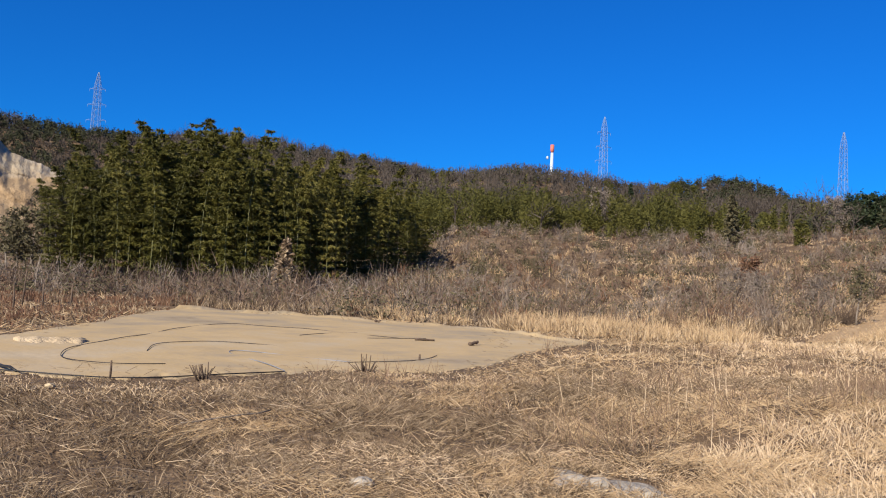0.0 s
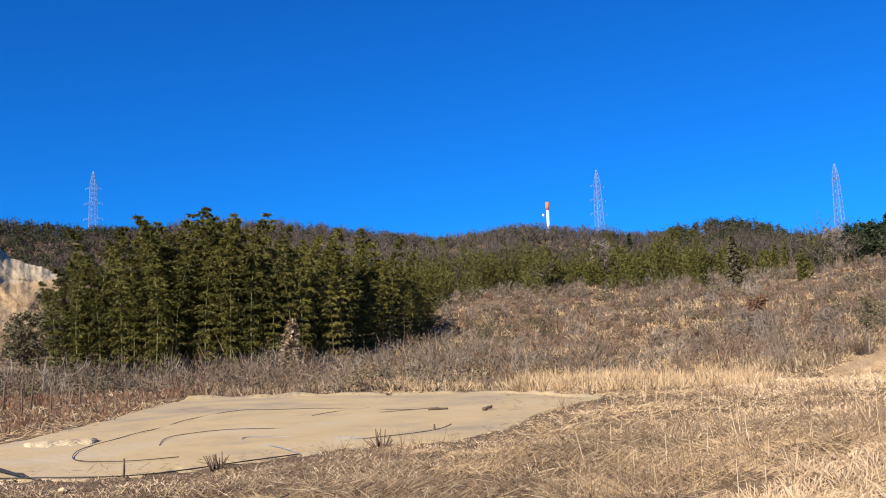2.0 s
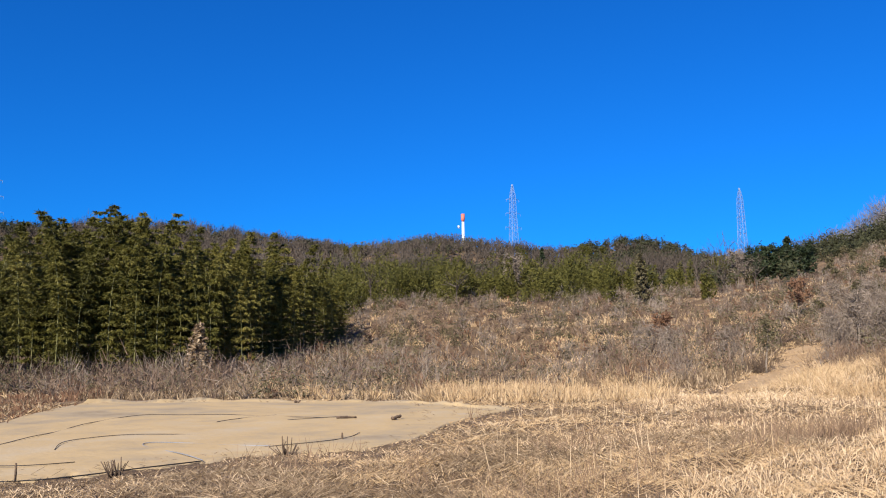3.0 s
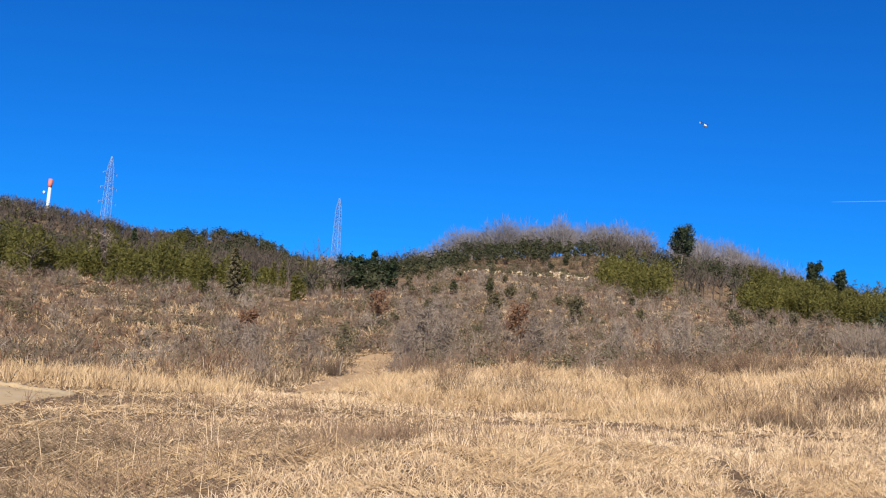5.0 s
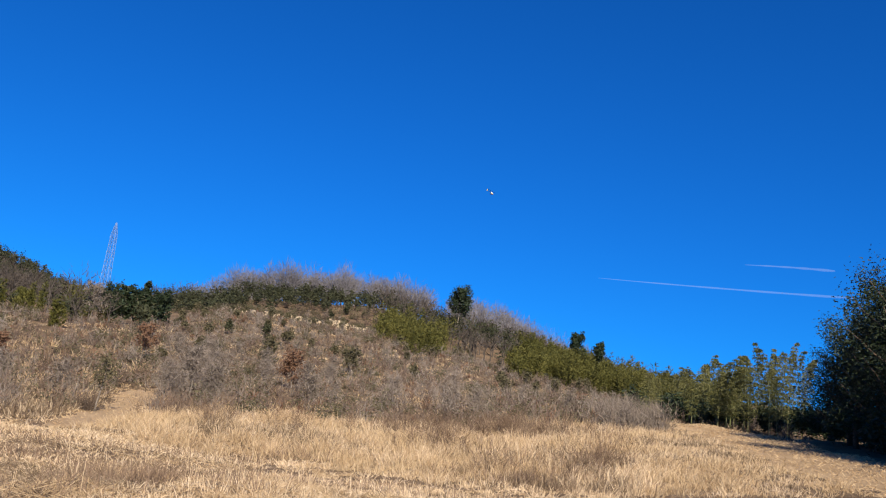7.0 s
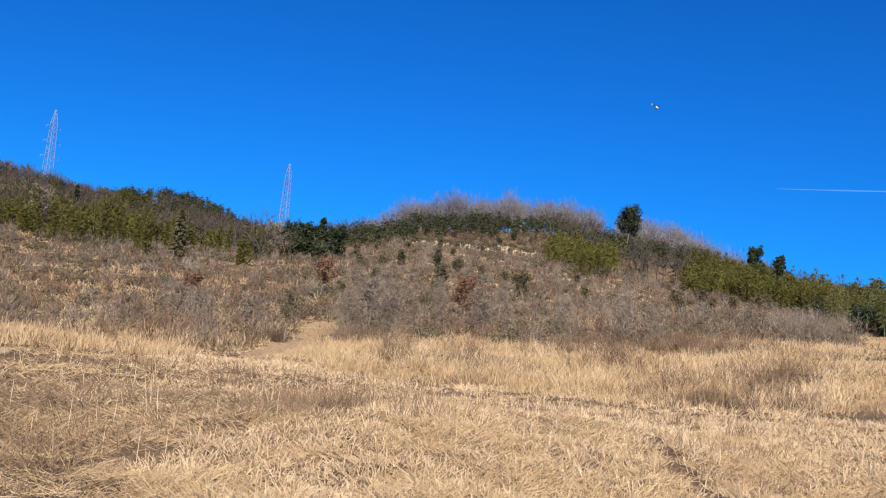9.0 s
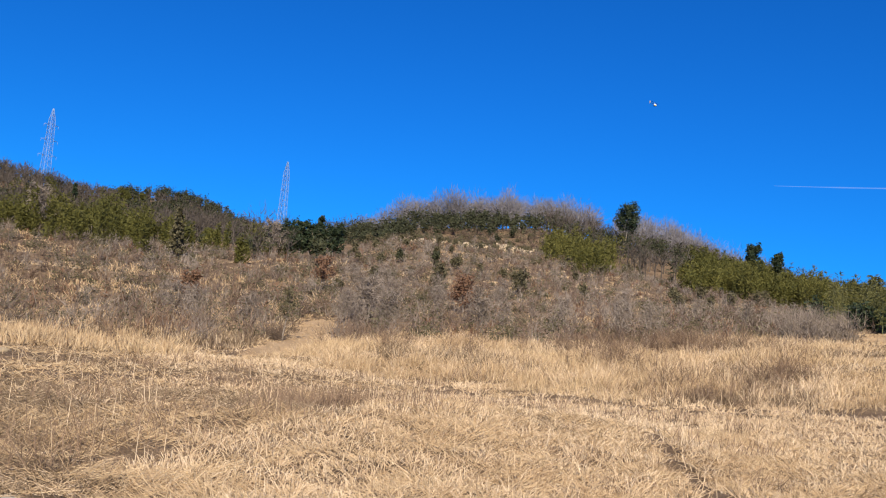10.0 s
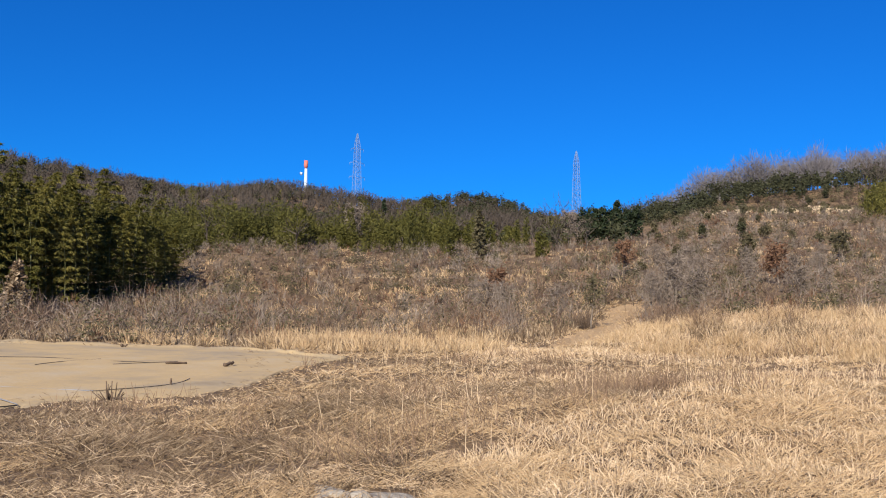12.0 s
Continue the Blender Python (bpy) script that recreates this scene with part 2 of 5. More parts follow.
# ---- the lie of the land: height by azimuth and distance ----
AZ = [-180, -110, -60, -50, -42, -35, -28, -20, -12, -5, 2, 10, 18, 25, 34, 42, 50, 60, 110, 180]
RINGS = [0, 14, 24, 34, 44, 60, 85, 115, 180, 300, 420, 700, 4000]
RISE = {   # slope to each ring as seen from the eye, in degrees
    24: [-4.2, -3.5, -1.8, -2.0, -2.4, -3.0, -3.5, -4.0, -4.1, -4.1, -4.0, -3.8, -3.6, -3.6, -3.6, -3.6, -3.6, -3.6, -4.0, -4.2],
    34: [-2.9, -1.8, 0.6, 0.4, 0.0, -0.9, -1.2, -2.0, -2.5, -2.2, -2.3, -2.3, -2.1, -2.1, -2.1, -2.1, -2.1, -2.1, -2.6, -2.9],
    44: [-2.2, -1.0, 1.8, 1.7, 1.6, 1.1, 0.5, 0.1, -0.3, -1.1, -1.5, -1.7, -1.7, -1.4, -1.3, -1.3, -1.3, -1.3, -2.0, -2.2],
    60: [-1.6, 0.0, 2.4, 2.4, 2.5, 2.1, 1.5, 1.1, 0.9, 0.3, -0.2, -0.2, -0.3, -0.6, -0.6, -0.4, -0.4, -0.4, -1.0, -1.6],
    85: [-1.1, 0.4, 2.9, 2.9, 2.9, 3.0, 2.8, 2.6, 2.6, 2.2, 2.0, 2.0, 1.8, 1.0, 0.9, 0.6, 0.3, 0.3, 0.0, -1.1],
    115: [-0.8, 0.8, 3.1, 3.1, 3.1, 3.3, 3.7, 4.1, 4.3, 4.0, 3.7, 3.7, 3.7, 2.6, 1.9, 1.2, 0.9, 0.9, 0.4, -0.8],
    180: [0.0, 1.6, 3.6, 3.6, 3.8, 4.1, 5.0, 5.9, 6.1, 4.9, 4.8, 4.8, 4.8, 4.5, 4.2, 3.4, 1.9, 1.9, 1.4, 0.0],
    300: [1.5, 2.6, 4.2, 4.2, 4.3, 4.8, 6.6, 8.2, 7.6, 5.2, 5.6, 6.0, 6.5, 6.6, 7.0, 6.6, 6.2, 6.2, 3.0, 1.5],
    420: [2.5, 3.0, 3.8, 3.8, 3.8, 4.2, 6.0, 7.3, 6.6, 6.0, 7.1, 7.85, 8.05, 8.05, 8.1, 8.3, 7.8, 7.8, 4.0, 2.5],
}
# finer humps and saddles of the ridge, in degrees added to the far rings
KNOTS = sorted(AZ + [-32, -24, -22, -16, -14, -10, -8, -3, -1, 0, 4, 6, 8, 12, 14, 16, 20, 22])
RIDGE_AZ = [-40, -33, -30, -27.5, -25, -23, -20, -16, -13, -11, -8, -5, -2.5, -1, 1, 3, 5, 7.5, 10, 12.5, 15.5, 18, 20, 22, 24.5, 30]
RIDGE = [0, -0.2, -0.2, 0.1, -0.3, -0.4, -0.25, -0.4, -0.7, -1.2, -0.5, -0.5, -0.7, -0.5, 0.1, -0.1, -0.65, -1.1, -0.85, -0.5, -0.1, -0.5, -0.75, -0.5, -0.4, 0]
RISE = {q: list(np.interp(KNOTS, AZ, e) + (np.interp(KNOTS, RIDGE_AZ, RIDGE) * {300: 0.8, 420: 1.0}.get(q, 0.0))) for q, e in RISE.items()}
AZ = KNOTS
_z = {0: [0.0] * len(AZ), 14: [0.0] * len(AZ)}
for _r, _e in RISE.items():
    _z[_r] = [EYE + _r * math.tan(radians(q)) for q in _e]
_z[700] = [0.8 * q for q in _z[420]]
_z[4000] = [0.0] * len(AZ)
HEIGHTS = np.array([_z[q] for q in RINGS])


def polar(az, r):
    a = np.radians(az)
    return np.stack([-np.sin(a) * r, np.cos(a) * r], -1)


def bumps(x, y, s, k=0.0):
    return np.sin(x * s + 1.7 * np.sin(y * s * 0.73 + k) + k) * np.cos(y * s * 1.13 + 1.3 * np.sin(x * s * 0.61 - k))


def land(x, y):
    """The ground's height."""
    x, y = np.asarray(x, float), np.asarray(y, float)
    az, r = np.degrees(np.arctan2(-x, y)), np.hypot(x, y)
    rows = np.stack([np.interp(az, AZ, h) for h in HEIGHTS])
    k = np.clip(np.searchsorted(RINGS, r, side="right") - 1, 0, len(RINGS) - 2)
    lo, hi = np.take(RINGS, k), np.take(RINGS, k + 1)
    t = np.clip((r - lo) / (hi - lo), 0, 1)
    pick = lambda q: np.take_along_axis(rows, np.clip(q, 0, len(RINGS) - 1)[None], 0)[0]
    p0, p1, p2, p3 = pick(k - 1), pick(k), pick(k + 1), pick(k + 2)
    rp, rn = np.take(RINGS, np.clip(k - 1, 0, 12)), np.take(RINGS, np.clip(k + 2, 0, 12))
    m1 = np.where(k > 0, (p2 - p0) / np.maximum(hi - rp, 1e-6), 0) * (hi - lo)
    m2 = (p3 - p1) / np.maximum(rn - lo, 1e-6) * (hi - lo)
    # limited Hermite, so that the slope does not overshoot between far rings
    d = p2 - p1
    m1, m2 = np.clip(m1, -2 * abs(d), 2 * abs(d)), np.clip(m2, -2 * abs(d), 2 * abs(d))
    z = (2 * t**3 - 3 * t**2 + 1) * p1 + (t**3 - 2 * t**2 + t) * m1 + (3 * t**2 - 2 * t**3) * p2 + (t**3 - t**2) * m2
    amp = np.interp(r, [0, 10, 40, 60, 120, 300, 600], [0, 0.05, 0.1, 0.25, 0.8, 2.5, 3])
    pad = on_pad(x, y, 1.5)
    z = z + np.where(pad, 0, amp * (0.6 * bumps(x, y, 0.23) + 0.4 * bumps(x, y, 0.61, 2)) * np.where(r > 100, 0.25, 1) + np.where(r > 100, amp * bumps(x, y, 0.035, 1), 0))
    z = z + np.where(pad, 0, np.interp(r, [4, 7, 24, 38], [0, 1, 1, 0]) * (0.05 * bumps(x, y, 1.7, 3) + 0.04 * bumps(y, x, 3.1, 6)))
    # the low swelling under the pale grass
    mx, my = polar(-15.0, 17.0)
    z = z + 0.55 * np.exp(-(((x - mx) / 6) ** 2 + ((y - my) / 5.0) ** 2))
    return z


PAD_AZ = [10.5, 12.5, 14.2, 16.7, 20.2, 25.5, 30.4, 35.8, 40.4, 43.8, 48.2, 56]
PAD_NEAR = [32.0, 29.5, 26.5, 21.6, 19.3, 19.4, 18.3, 17.4, 17.0, 17.4, 19.2, 21]
PAD_FAR = [32.3, 33.5, 35.0, 38.0, 40.3, 40.8, 42.0, 43.6, 32.0, 27.2, 24.0, 22]


def on_pad(x, y, margin=0.0):
    az, r = np.degrees(np.arctan2(-np.asarray(x), np.asarray(y))), np.hypot(x, y)
    wob = 0.18 * np.sin(az * 1.9) + 0.14 * np.sin(az * 4.3 + 1)
    return (az > 10.5) & (az < 56) & (r > np.interp(az, PAD_AZ, PAD_NEAR) + wob - margin) & (r < np.interp(az, PAD_AZ, PAD_FAR) + wob * 0.5 + margin)


def near_line(x, y, pts, width):
    """Whether a place lies within width of a line through (azimuth, distance) points."""
    q = np.array([polar(a, r) for a, r in pts])
    p = np.stack([np.asarray(x, float), np.asarray(y, float)], -1)
    best = np.full(p.shape[:-1], 1e9)
    for a, b in zip(q[:-1], q[1:]):
        d = b - a
        t = np.clip(((p - a) @ d) / (d @ d), 0, 1)
        best = np.minimum(best, np.linalg.norm(p - a - t[..., None] * d, axis=-1))
    return best < width


RUT = [(-25.0, 26), (-26.9, 19.5), (-28.6, 16.2), (-31.0, 13.2), (-36, 10), (-48, 7)]
TRAIL = [(-2.2, 40), (-3.5, 42), (-4.6, 44.5), (-5.6, 50), (-6.4, 57), (-7.0, 67)]
ROAD = [(-41.3, 76), (-44.2, 54), (-48.5, 42), (-57, 33), (-75, 28), (-110, 26)]


def bare(x, y):
    r = np.hypot(x, y)
    az = np.degrees(np.arctan2(-np.asarray(x), np.asarray(y)))
    w = 0.3 * bumps(np.asarray(x), np.asarray(y), 1.1)
    clay = (np.abs(az - 8.6 - 3 * w) < 3.1) & (np.abs(r - 8.75 - w) < 0.46)
    return on_pad(x, y, -0.12) | near_line(x, y, RUT, 0.17 + 0.3 * w) | near_line(x, y, TRAIL, 0.95 + w) | near_line(x, y, ROAD, 3.3 + w) | clay


# ---- ground: one sheet out to the horizon ----
ga = np.unique(np.concatenate([np.arange(-180, -64, 4.0), np.arange(-64, 64, 0.6), np.arange(64, 181, 4.0)]))
gr = np.concatenate([np.linspace(0.0, 14, 43), np.linspace(14.4, 60, 115), np.linspace(62, 130, 46), np.geomspace(134, 700, 50), [900, 1400, 2400, 4000]])
A, R = np.meshgrid(ga, gr)
gxy = polar(A, R)
gv = np.concatenate([gxy, land(gxy[..., 0], gxy[..., 1])[..., None]], -1).reshape(-1, 3)
gv[:, 2] -= 0.25 * on_pad(gv[:, 0], gv[:, 1], -0.35)
na, nr = len(ga), len(gr)
ij = (np.arange(nr - 1)[:, None] * na + np.arange(na - 1)[None]).ravel()
gf = np.stack([ij, ij + na, ij + na + 1, ij + 1], 1)[:, ::-1]
ground = mesh_of("ground", gv, gf, SOIL, smooth=True)
tagged(ground, "dry brown soil under dead winter grass, rising to hills", "ground", kind="structure")


def strip(name, pts, width, mat, label, lift=0.03, kind="structure"):
    """A worn strip of bare ground along (azimuth, distance) points, following the land."""
    q = np.array([polar(a, r) for a, r in pts])
    s = np.concatenate([[0], np.cumsum(np.linalg.norm(np.diff(q, axis=0), axis=1))])
    n = int(s[-1] / 0.4) + 2
    u = np.linspace(0, s[-1], n)
    c = np.stack([np.interp(u, s, q[:, 0]), np.interp(u, s, q[:, 1])], -1)
    for _ in range(6):
        c[1:-1] = (c[:-2] + 2 * c[1:-1] + c[2:]) / 4
    t = np.gradient(c, axis=0)
    t /= np.linalg.norm(t, axis=1, keepdims=True)
    nrm = np.stack([-t[:, 1], t[:, 0]], -1)
    m = 9
    off = np.linspace(-1, 1, m)
    ww = width * (1 + 0.25 * bumps(c[:, 0], c[:, 1], 1.3)) * np.clip(np.minimum(u, s[-1] - u) / 3 + 0.15, 0, 1)
    p = c[:, None] + nrm[:, None] * off[None, :, None] * ww[:, None, None]
    z = land(p[..., 0], p[..., 1]) + lift * (1 - off[None] ** 4) - 0.05 * off[None] ** 8
    v = np.concatenate([p, z[..., None]], -1).reshape(-1, 3)
    k = (np.arange(n - 1)[:, None] * m + np.arange(m - 1)[None]).ravel()
    ob = mesh_of(name, v, np.stack([k, k + 1, k + m + 1, k + m], 1), mat, smooth=True)
    return tagged(ob, label, "path", kind=kind)


strip("road", ROAD, 3.6, EARTH, "bare dry earth track between grass and dark trees")
strip("path_1", RUT, 0.26, SOIL, "narrow wheel rut worn through pale dry grass", 0.02)
strip("path_2", TRAIL, 1.35, EARTH, "eroded bare earth trail climbing beside a small tree", 0.05)

# clay patch showing through the straw
ca = np.linspace(4.6, 12.4, 40)
cr = np.linspace(8.0, 9.5, 14)
CA, CR = np.meshgrid(ca, cr)
cxy = polar(CA, CR)
edge = np.minimum(np.minimum(CA - 4.6, 12.4 - CA) / 1.5, np.minimum(CR - 8.0, 9.5 - CR) / 0.35)
cz = land(cxy[..., 0], cxy[..., 1]) + 0.035 * np.clip(0.7 * edge - 0.35 + 1.1 * bumps(cxy[..., 0], cxy[..., 1], 3.1) + 0.6 * bumps(cxy[..., 1], cxy[..., 0], 7.3, 2), -2, 0.5) + 0.006 * bumps(cxy[..., 0], cxy[..., 1], 9.0)
k = (np.arange(13)[:, None] * 40 + np.arange(39)[None]).ravel()
tagged(mesh_of("clay_patch", np.concatenate([cxy, cz[..., None]], -1).reshape(-1, 3), np.stack([k, k + 1, k + 41, k + 40], 1)[:, ::-1], CLAY, smooth=True),
       "bare pale grey clay patch among trampled straw", "ground", kind="structure")

# ---- the sand pad ----
pa = np.linspace(10.5, 56, 180)
pv = np.linspace(0, 1, 70)
PA, PV = np.meshgrid(pa, pv)
wob = 0.18 * np.sin(PA * 1.9) + 0.14 * np.sin(PA * 4.3 + 1) + 0.12 * np.sin(PA * 11) + 0.08 * np.sin(PA * 23)
near_r, far_r = np.interp(PA, PAD_AZ, PAD_NEAR) + wob, np.interp(PA, PAD_AZ, PAD_FAR) + wob * 0.5
PR = near_r + (far_r - near_r) * PV
pxy = polar(PA, PR)
rim = np.minimum(PR - near_r, far_r - PR)
farm = np.clip(1 - (far_r - PR) / 0.7, 0, 1)
pz = land(pxy[..., 0], pxy[..., 1]) + 0.06 * np.clip(rim / 0.12, 0, 1) - 0.04 + 0.16 * farm * (1 - farm) * 4 * (0.6 + 0.4 * bumps(pxy[..., 0], pxy[..., 1], 1.9)) * (PA < 36) \
    + 0.018 * bumps(pxy[..., 0], pxy[..., 1], 0.7) + 0.008 * bumps(pxy[..., 0], pxy[..., 1], 2.3)
k = (np.arange(69)[:, None] * 180 + np.arange(179)[None]).ravel()
tagged(mesh_of("sand_pad", np.concatenate([pxy, pz[..., None]], -1).reshape(-1, 3), np.stack([k, k + 1, k + 181, k + 180], 1)[:, ::-1], SAND, smooth=True),
       "levelled yellow sand pad edged with dead grass", "ground", kind="structure")

# ---- grasses ----


def scatter(n, az0, az1, r0, r1, power=1.0):
    """Random places, evenly by area for power 1, denser near the eye for a lower one."""
    az = rng.uniform(az0, az1, n)
    u = rng.uniform(0, 1, n)
    e = 1 + power
    r = (r0**e + u * (r1**e - r0**e)) ** (1 / e)
    p = polar(az, r)
    return p[:, 0], p[:, 1], az, r


def field(x, y, s, k=0.0):
    """Soft patches from 0 to 1."""
    return np.clip(0.5 + 0.35 * bumps(x, y, s, k) + 0.25 * bumps(y, x, s * 2.3, k + 1), 0, 1)


def blades(x, y, height, width, lean, droop, lift=0.0, combed=False):
    """Single blades; combed ones lie in swaths that turn slowly over the ground."""
    n = len(x)
    a = rng.uniform(0, 2 * np.pi, n)
    if combed:
        a = 3.4 * bumps(x, y, 0.7, 5) + 2.2 * bumps(y, x, 1.9, 2) + rng.normal(0, 1.15, n)
    s = np.clip(lean + rng.normal(0, 0.18, n), 0.02, 1.5)
    d = np.stack([np.cos(a) * np.sin(s), np.sin(a) * np.sin(s), np.cos(s)], 1)
    base = np.stack([x, y, land(x, y) - 0.02 + lift], 1)
    side = np.cross(d, np.stack([x, y, np.zeros(n)], 1)) + 0.3 * rng.normal(size=(n, 3)) * np.hypot(x, y)[:, None]
    return ribbons(base, d, height, width, droop, side)


def tufts(cx, cy, k, spread, height, width, lean, droop):
    """Tussocks: k blades round each centre that lean outwards and curl over."""
    n = len(cx) * k
    a = rng.uniform(0, 2 * np.pi, n)
    o = np.abs(rng.normal(0, 1, n)) * np.repeat(spread, k)
    x, y = np.repeat(cx, k) + np.cos(a) * o, np.repeat(cy, k) + np.sin(a) * o
    a = a + rng.normal(0, 0.6, n)
    s = np.clip(rng.normal(lean, 0.25, n), 0.05, 1.5)
    d = np.stack([np.cos(a) * np.sin(s), np.sin(a) * np.sin(s), np.cos(s)], 1)
    base = np.stack([x, y, land(x, y) - 0.02], 1)
    side = np.cross(d, np.stack([x, y, np.zeros(n)], 1)) + 0.4 * rng.normal(size=(n, 3)) * np.hypot(x, y)[:, None]
    return ribbons(base, d, np.repeat(height, k) * rng.uniform(0.5, 1.15, n), np.repeat(width, k), rng.uniform(droop * 0.3, droop * 1.4, n), side)


def in_mound(az, r):
    """The pale curly grass: in front of the bank, over the swelling and to the right of it."""
    lo = np.interp(az, [-70, -32, -22, -10, -8.5, 0.5, 4.2, 5], [7, 7, 7.5, 8, 8, 9, 10.5, 30])
    hi = np.interp(az, [-70, -40, -30, -22, -17, -13.6, -10.2, -8.7, 0.4, 4.1], [27, 27, 26, 27, 25, 22, 18, 15.2, 13.0, 10.6])
    return (az < 4.6) & (r > lo) & (r < hi)


def low_by_pad(az, r):
    """Trodden shorter along the near side of the sand pad."""
    gap = np.interp(az, PAD_AZ, PAD_NEAR) - r
    return np.where((az > 10) & (gap > -1), np.clip(0.3 + gap / 9, 0.3, 1), 1.0)


# pale curling grass in tussocks
x, y, az, r = scatter(10500, -62, 5, 7, 28, 0.6)
ok = in_mound(az + 1.2 * bumps(x, y, 0.9), r + 0.5 * bumps(y, x, 0.8)) & ~bare(x, y) & (rng.uniform(size=len(x)) < 0.6 + 0.5 * field(x, y, 1.4))
x, y, r = x[ok], y[ok], r[ok]
v, f = tufts(x, y, 18, rng.uniform(0.06, 0.18, len(x)), rng.uniform(0.2, 0.46, len(x)) * (0.7 + 0.55 * field(x, y, 0.8)), 0.0042 + 0.00042 * r, 0.6, 0.75)
tagged(mesh_of("pale_grass", v, f, GRASS_PALE), "pale curling dry grass in dense bent tufts", "grass", kind="stuff")

# trampled brown straw, most of it lying
x, y, az, r = scatter(200000, -60, 62, 4.5, 21, 0.3)
ok = (~in_mound(az, r) | (rng.uniform(size=len(x)) < 0.85)) & ~bare(x, y) & (rng.uniform(size=len(x)) < 0.3 + 1.15 * field(x, y, 1.3, 4) * (0.4 + 0.9 * field(y, x, 2.9, 1)))
x, y, az, r = x[ok], y[ok], az[ok], r[ok]
hgt = rng.uniform(0.1, 0.36, len(x)) * (0.5 + 0.9 * field(x, y, 1.3, 4)) * low_by_pad(az, r) * np.clip(r / 12, 0.5, 1)
v, f = blades(x, y, hgt, 0.003 + 0.00032 * r, 1.15, rng.uniform(-0.05, 0.25, len(x)), rng.uniform(0, 0.16, len(x)) * low_by_pad(az, r) * field(x, y, 1.3, 4), True)
v[:, 2] = np.maximum(v[:, 2], land(v[:, 0], v[:, 1]) + 0.005)
tone = 0.22 * (r < 8.5) * (az < 20) + field(x, y * 0.6, 0.75, 8) + 0.12 * rng.normal(size=len(x)) + 0.5 * in_mound(az, r) + 0.22 * (az < 20) * (r < 15) - 0.2 * (az > 22)
own = np.repeat(tone, 3)
for name, mat, take, label in (("trampled_straw", GRASS_BROWN, own < 0.62, "brown trampled straw lying in all directions"),
                               ("bleached_straw", GRASS_GOLD, own >= 0.62, "bleached straw lying in streaks on trampled ground")):
    tagged(mesh_of(name, v, f[take], mat), label, "grass", kind="stuff")

# straw matted flat farther out
x, y, az, r = scatter(26000, -14, 50, 19, 42, 0.4)
ok = ~in_mound(az, r) & ~bare(x, y)
x, y, az, r = x[ok], y[ok], az[ok], r[ok]
v, f = blades(x, y, rng.uniform(0.15, 0.45, len(x)) * low_by_pad(az, r), 0.007 + 0.0005 * r, 1.25, rng.uniform(-0.05, 0.2, len(x)), rng.uniform(0, 0.06, len(x)), True)
v[:, 2] = np.maximum(v[:, 2], land(v[:, 0], v[:, 1]) + 0.008)
own = np.repeat(field(x * 0.5, y, 0.5, 11) + 0.15 * rng.normal(size=len(x)), 3)
for name, mat, take, label in (("matted_straw", GRASS_BROWN, own < 0.5, "brown straw matted flat across the field"),
                               ("matted_straw_pale", GRASS_GOLD, own >= 0.5, "golden straw matted flat across the field")):
    tagged(mesh_of(name, v, f[take], mat), label, "grass", kind="stuff")

# loose straw blown onto the sand along its edges
x, y, az, r = scatter(5200, 10, 50, 16.5, 44, 0.6)
ok = on_pad(x, y, 0.0) & (~on_pad(x, y, -1.6) | ((az < 17) & (rng.uniform(size=len(x)) < 0.55))) & (rng.uniform(size=len(x)) < 0.25 + 0.9 * field(x, y, 1.1, 7))
x, y, r = x[ok], y[ok], r[ok]
v, f = blades(x, y, rng.uniform(0.1, 0.35, len(x)), 0.005 + 0.0003 * r, 1.35, rng.uniform(-0.03, 0.1, len(x)), 0.05, True)
v[:, 2] = np.maximum(v[:, 2], land(v[:, 0], v[:, 1]) + 0.035)
tagged(mesh_of("pad_straw", v, f, GRASS_BROWN), "loose brown straw blown onto the edge of the sand", "grass", kind="stuff")

# brown tussocks standing in the trampled ground
x, y, az, r = scatter(1500, 3, 60, 6, 17, 0.7)
ok = ~in_mound(az, r) & ~bare(x, y)
x, y, az, r = x[ok], y[ok], az[ok], r[ok]
v, f = tufts(x, y, 20, rng.uniform(0.05, 0.16, len(x)), rng.uniform(0.15, 0.34, len(x)) * low_by_pad(az, r), 0.004 + 0.0004 * r, 0.7, 0.5)
tagged(mesh_of("brown_tussocks", v, f, GRASS_BROWN), "brown dry tussocks bent over in trampled straw", "grass", kind="stuff")

# short broken straw matted close to the eye
x, y, az, r = scatter(52000, -26, 34, 4.3, 10.5, 0.5)
ok = ~bare(x, y) & (rng.uniform(size=len(x)) < 0.35 + 0.8 * field(x, y, 2.3, 3))
x, y, az, r = x[ok], y[ok], az[ok], r[ok]
v, f = blades(x, y, rng.uniform(0.05, 0.17, len(x)), 0.0035 + 0.00025 * r, 1.25, rng.uniform(-0.1, 0.2, len(x)), rng.uniform(0, 0.07, len(x)))
v[:, 2] = np.maximum(v[:, 2], land(v[:, 0], v[:, 1]) + 0.006)
own = np.repeat(field(y, x, 1.5, 2) + 0.25 * rng.normal(size=len(x)), 3)
for name, mat, take, label in (("broken_straw", GRASS_BROWN, own < 0.42, "short brown broken straw matted on the ground"),
                               ("broken_straw_pale", GRASS_PALE, own >= 0.42, "short bleached broken straw matted on the ground")):
    tagged(mesh_of(name, v, f[take], mat), label, "grass", kind="stuff")

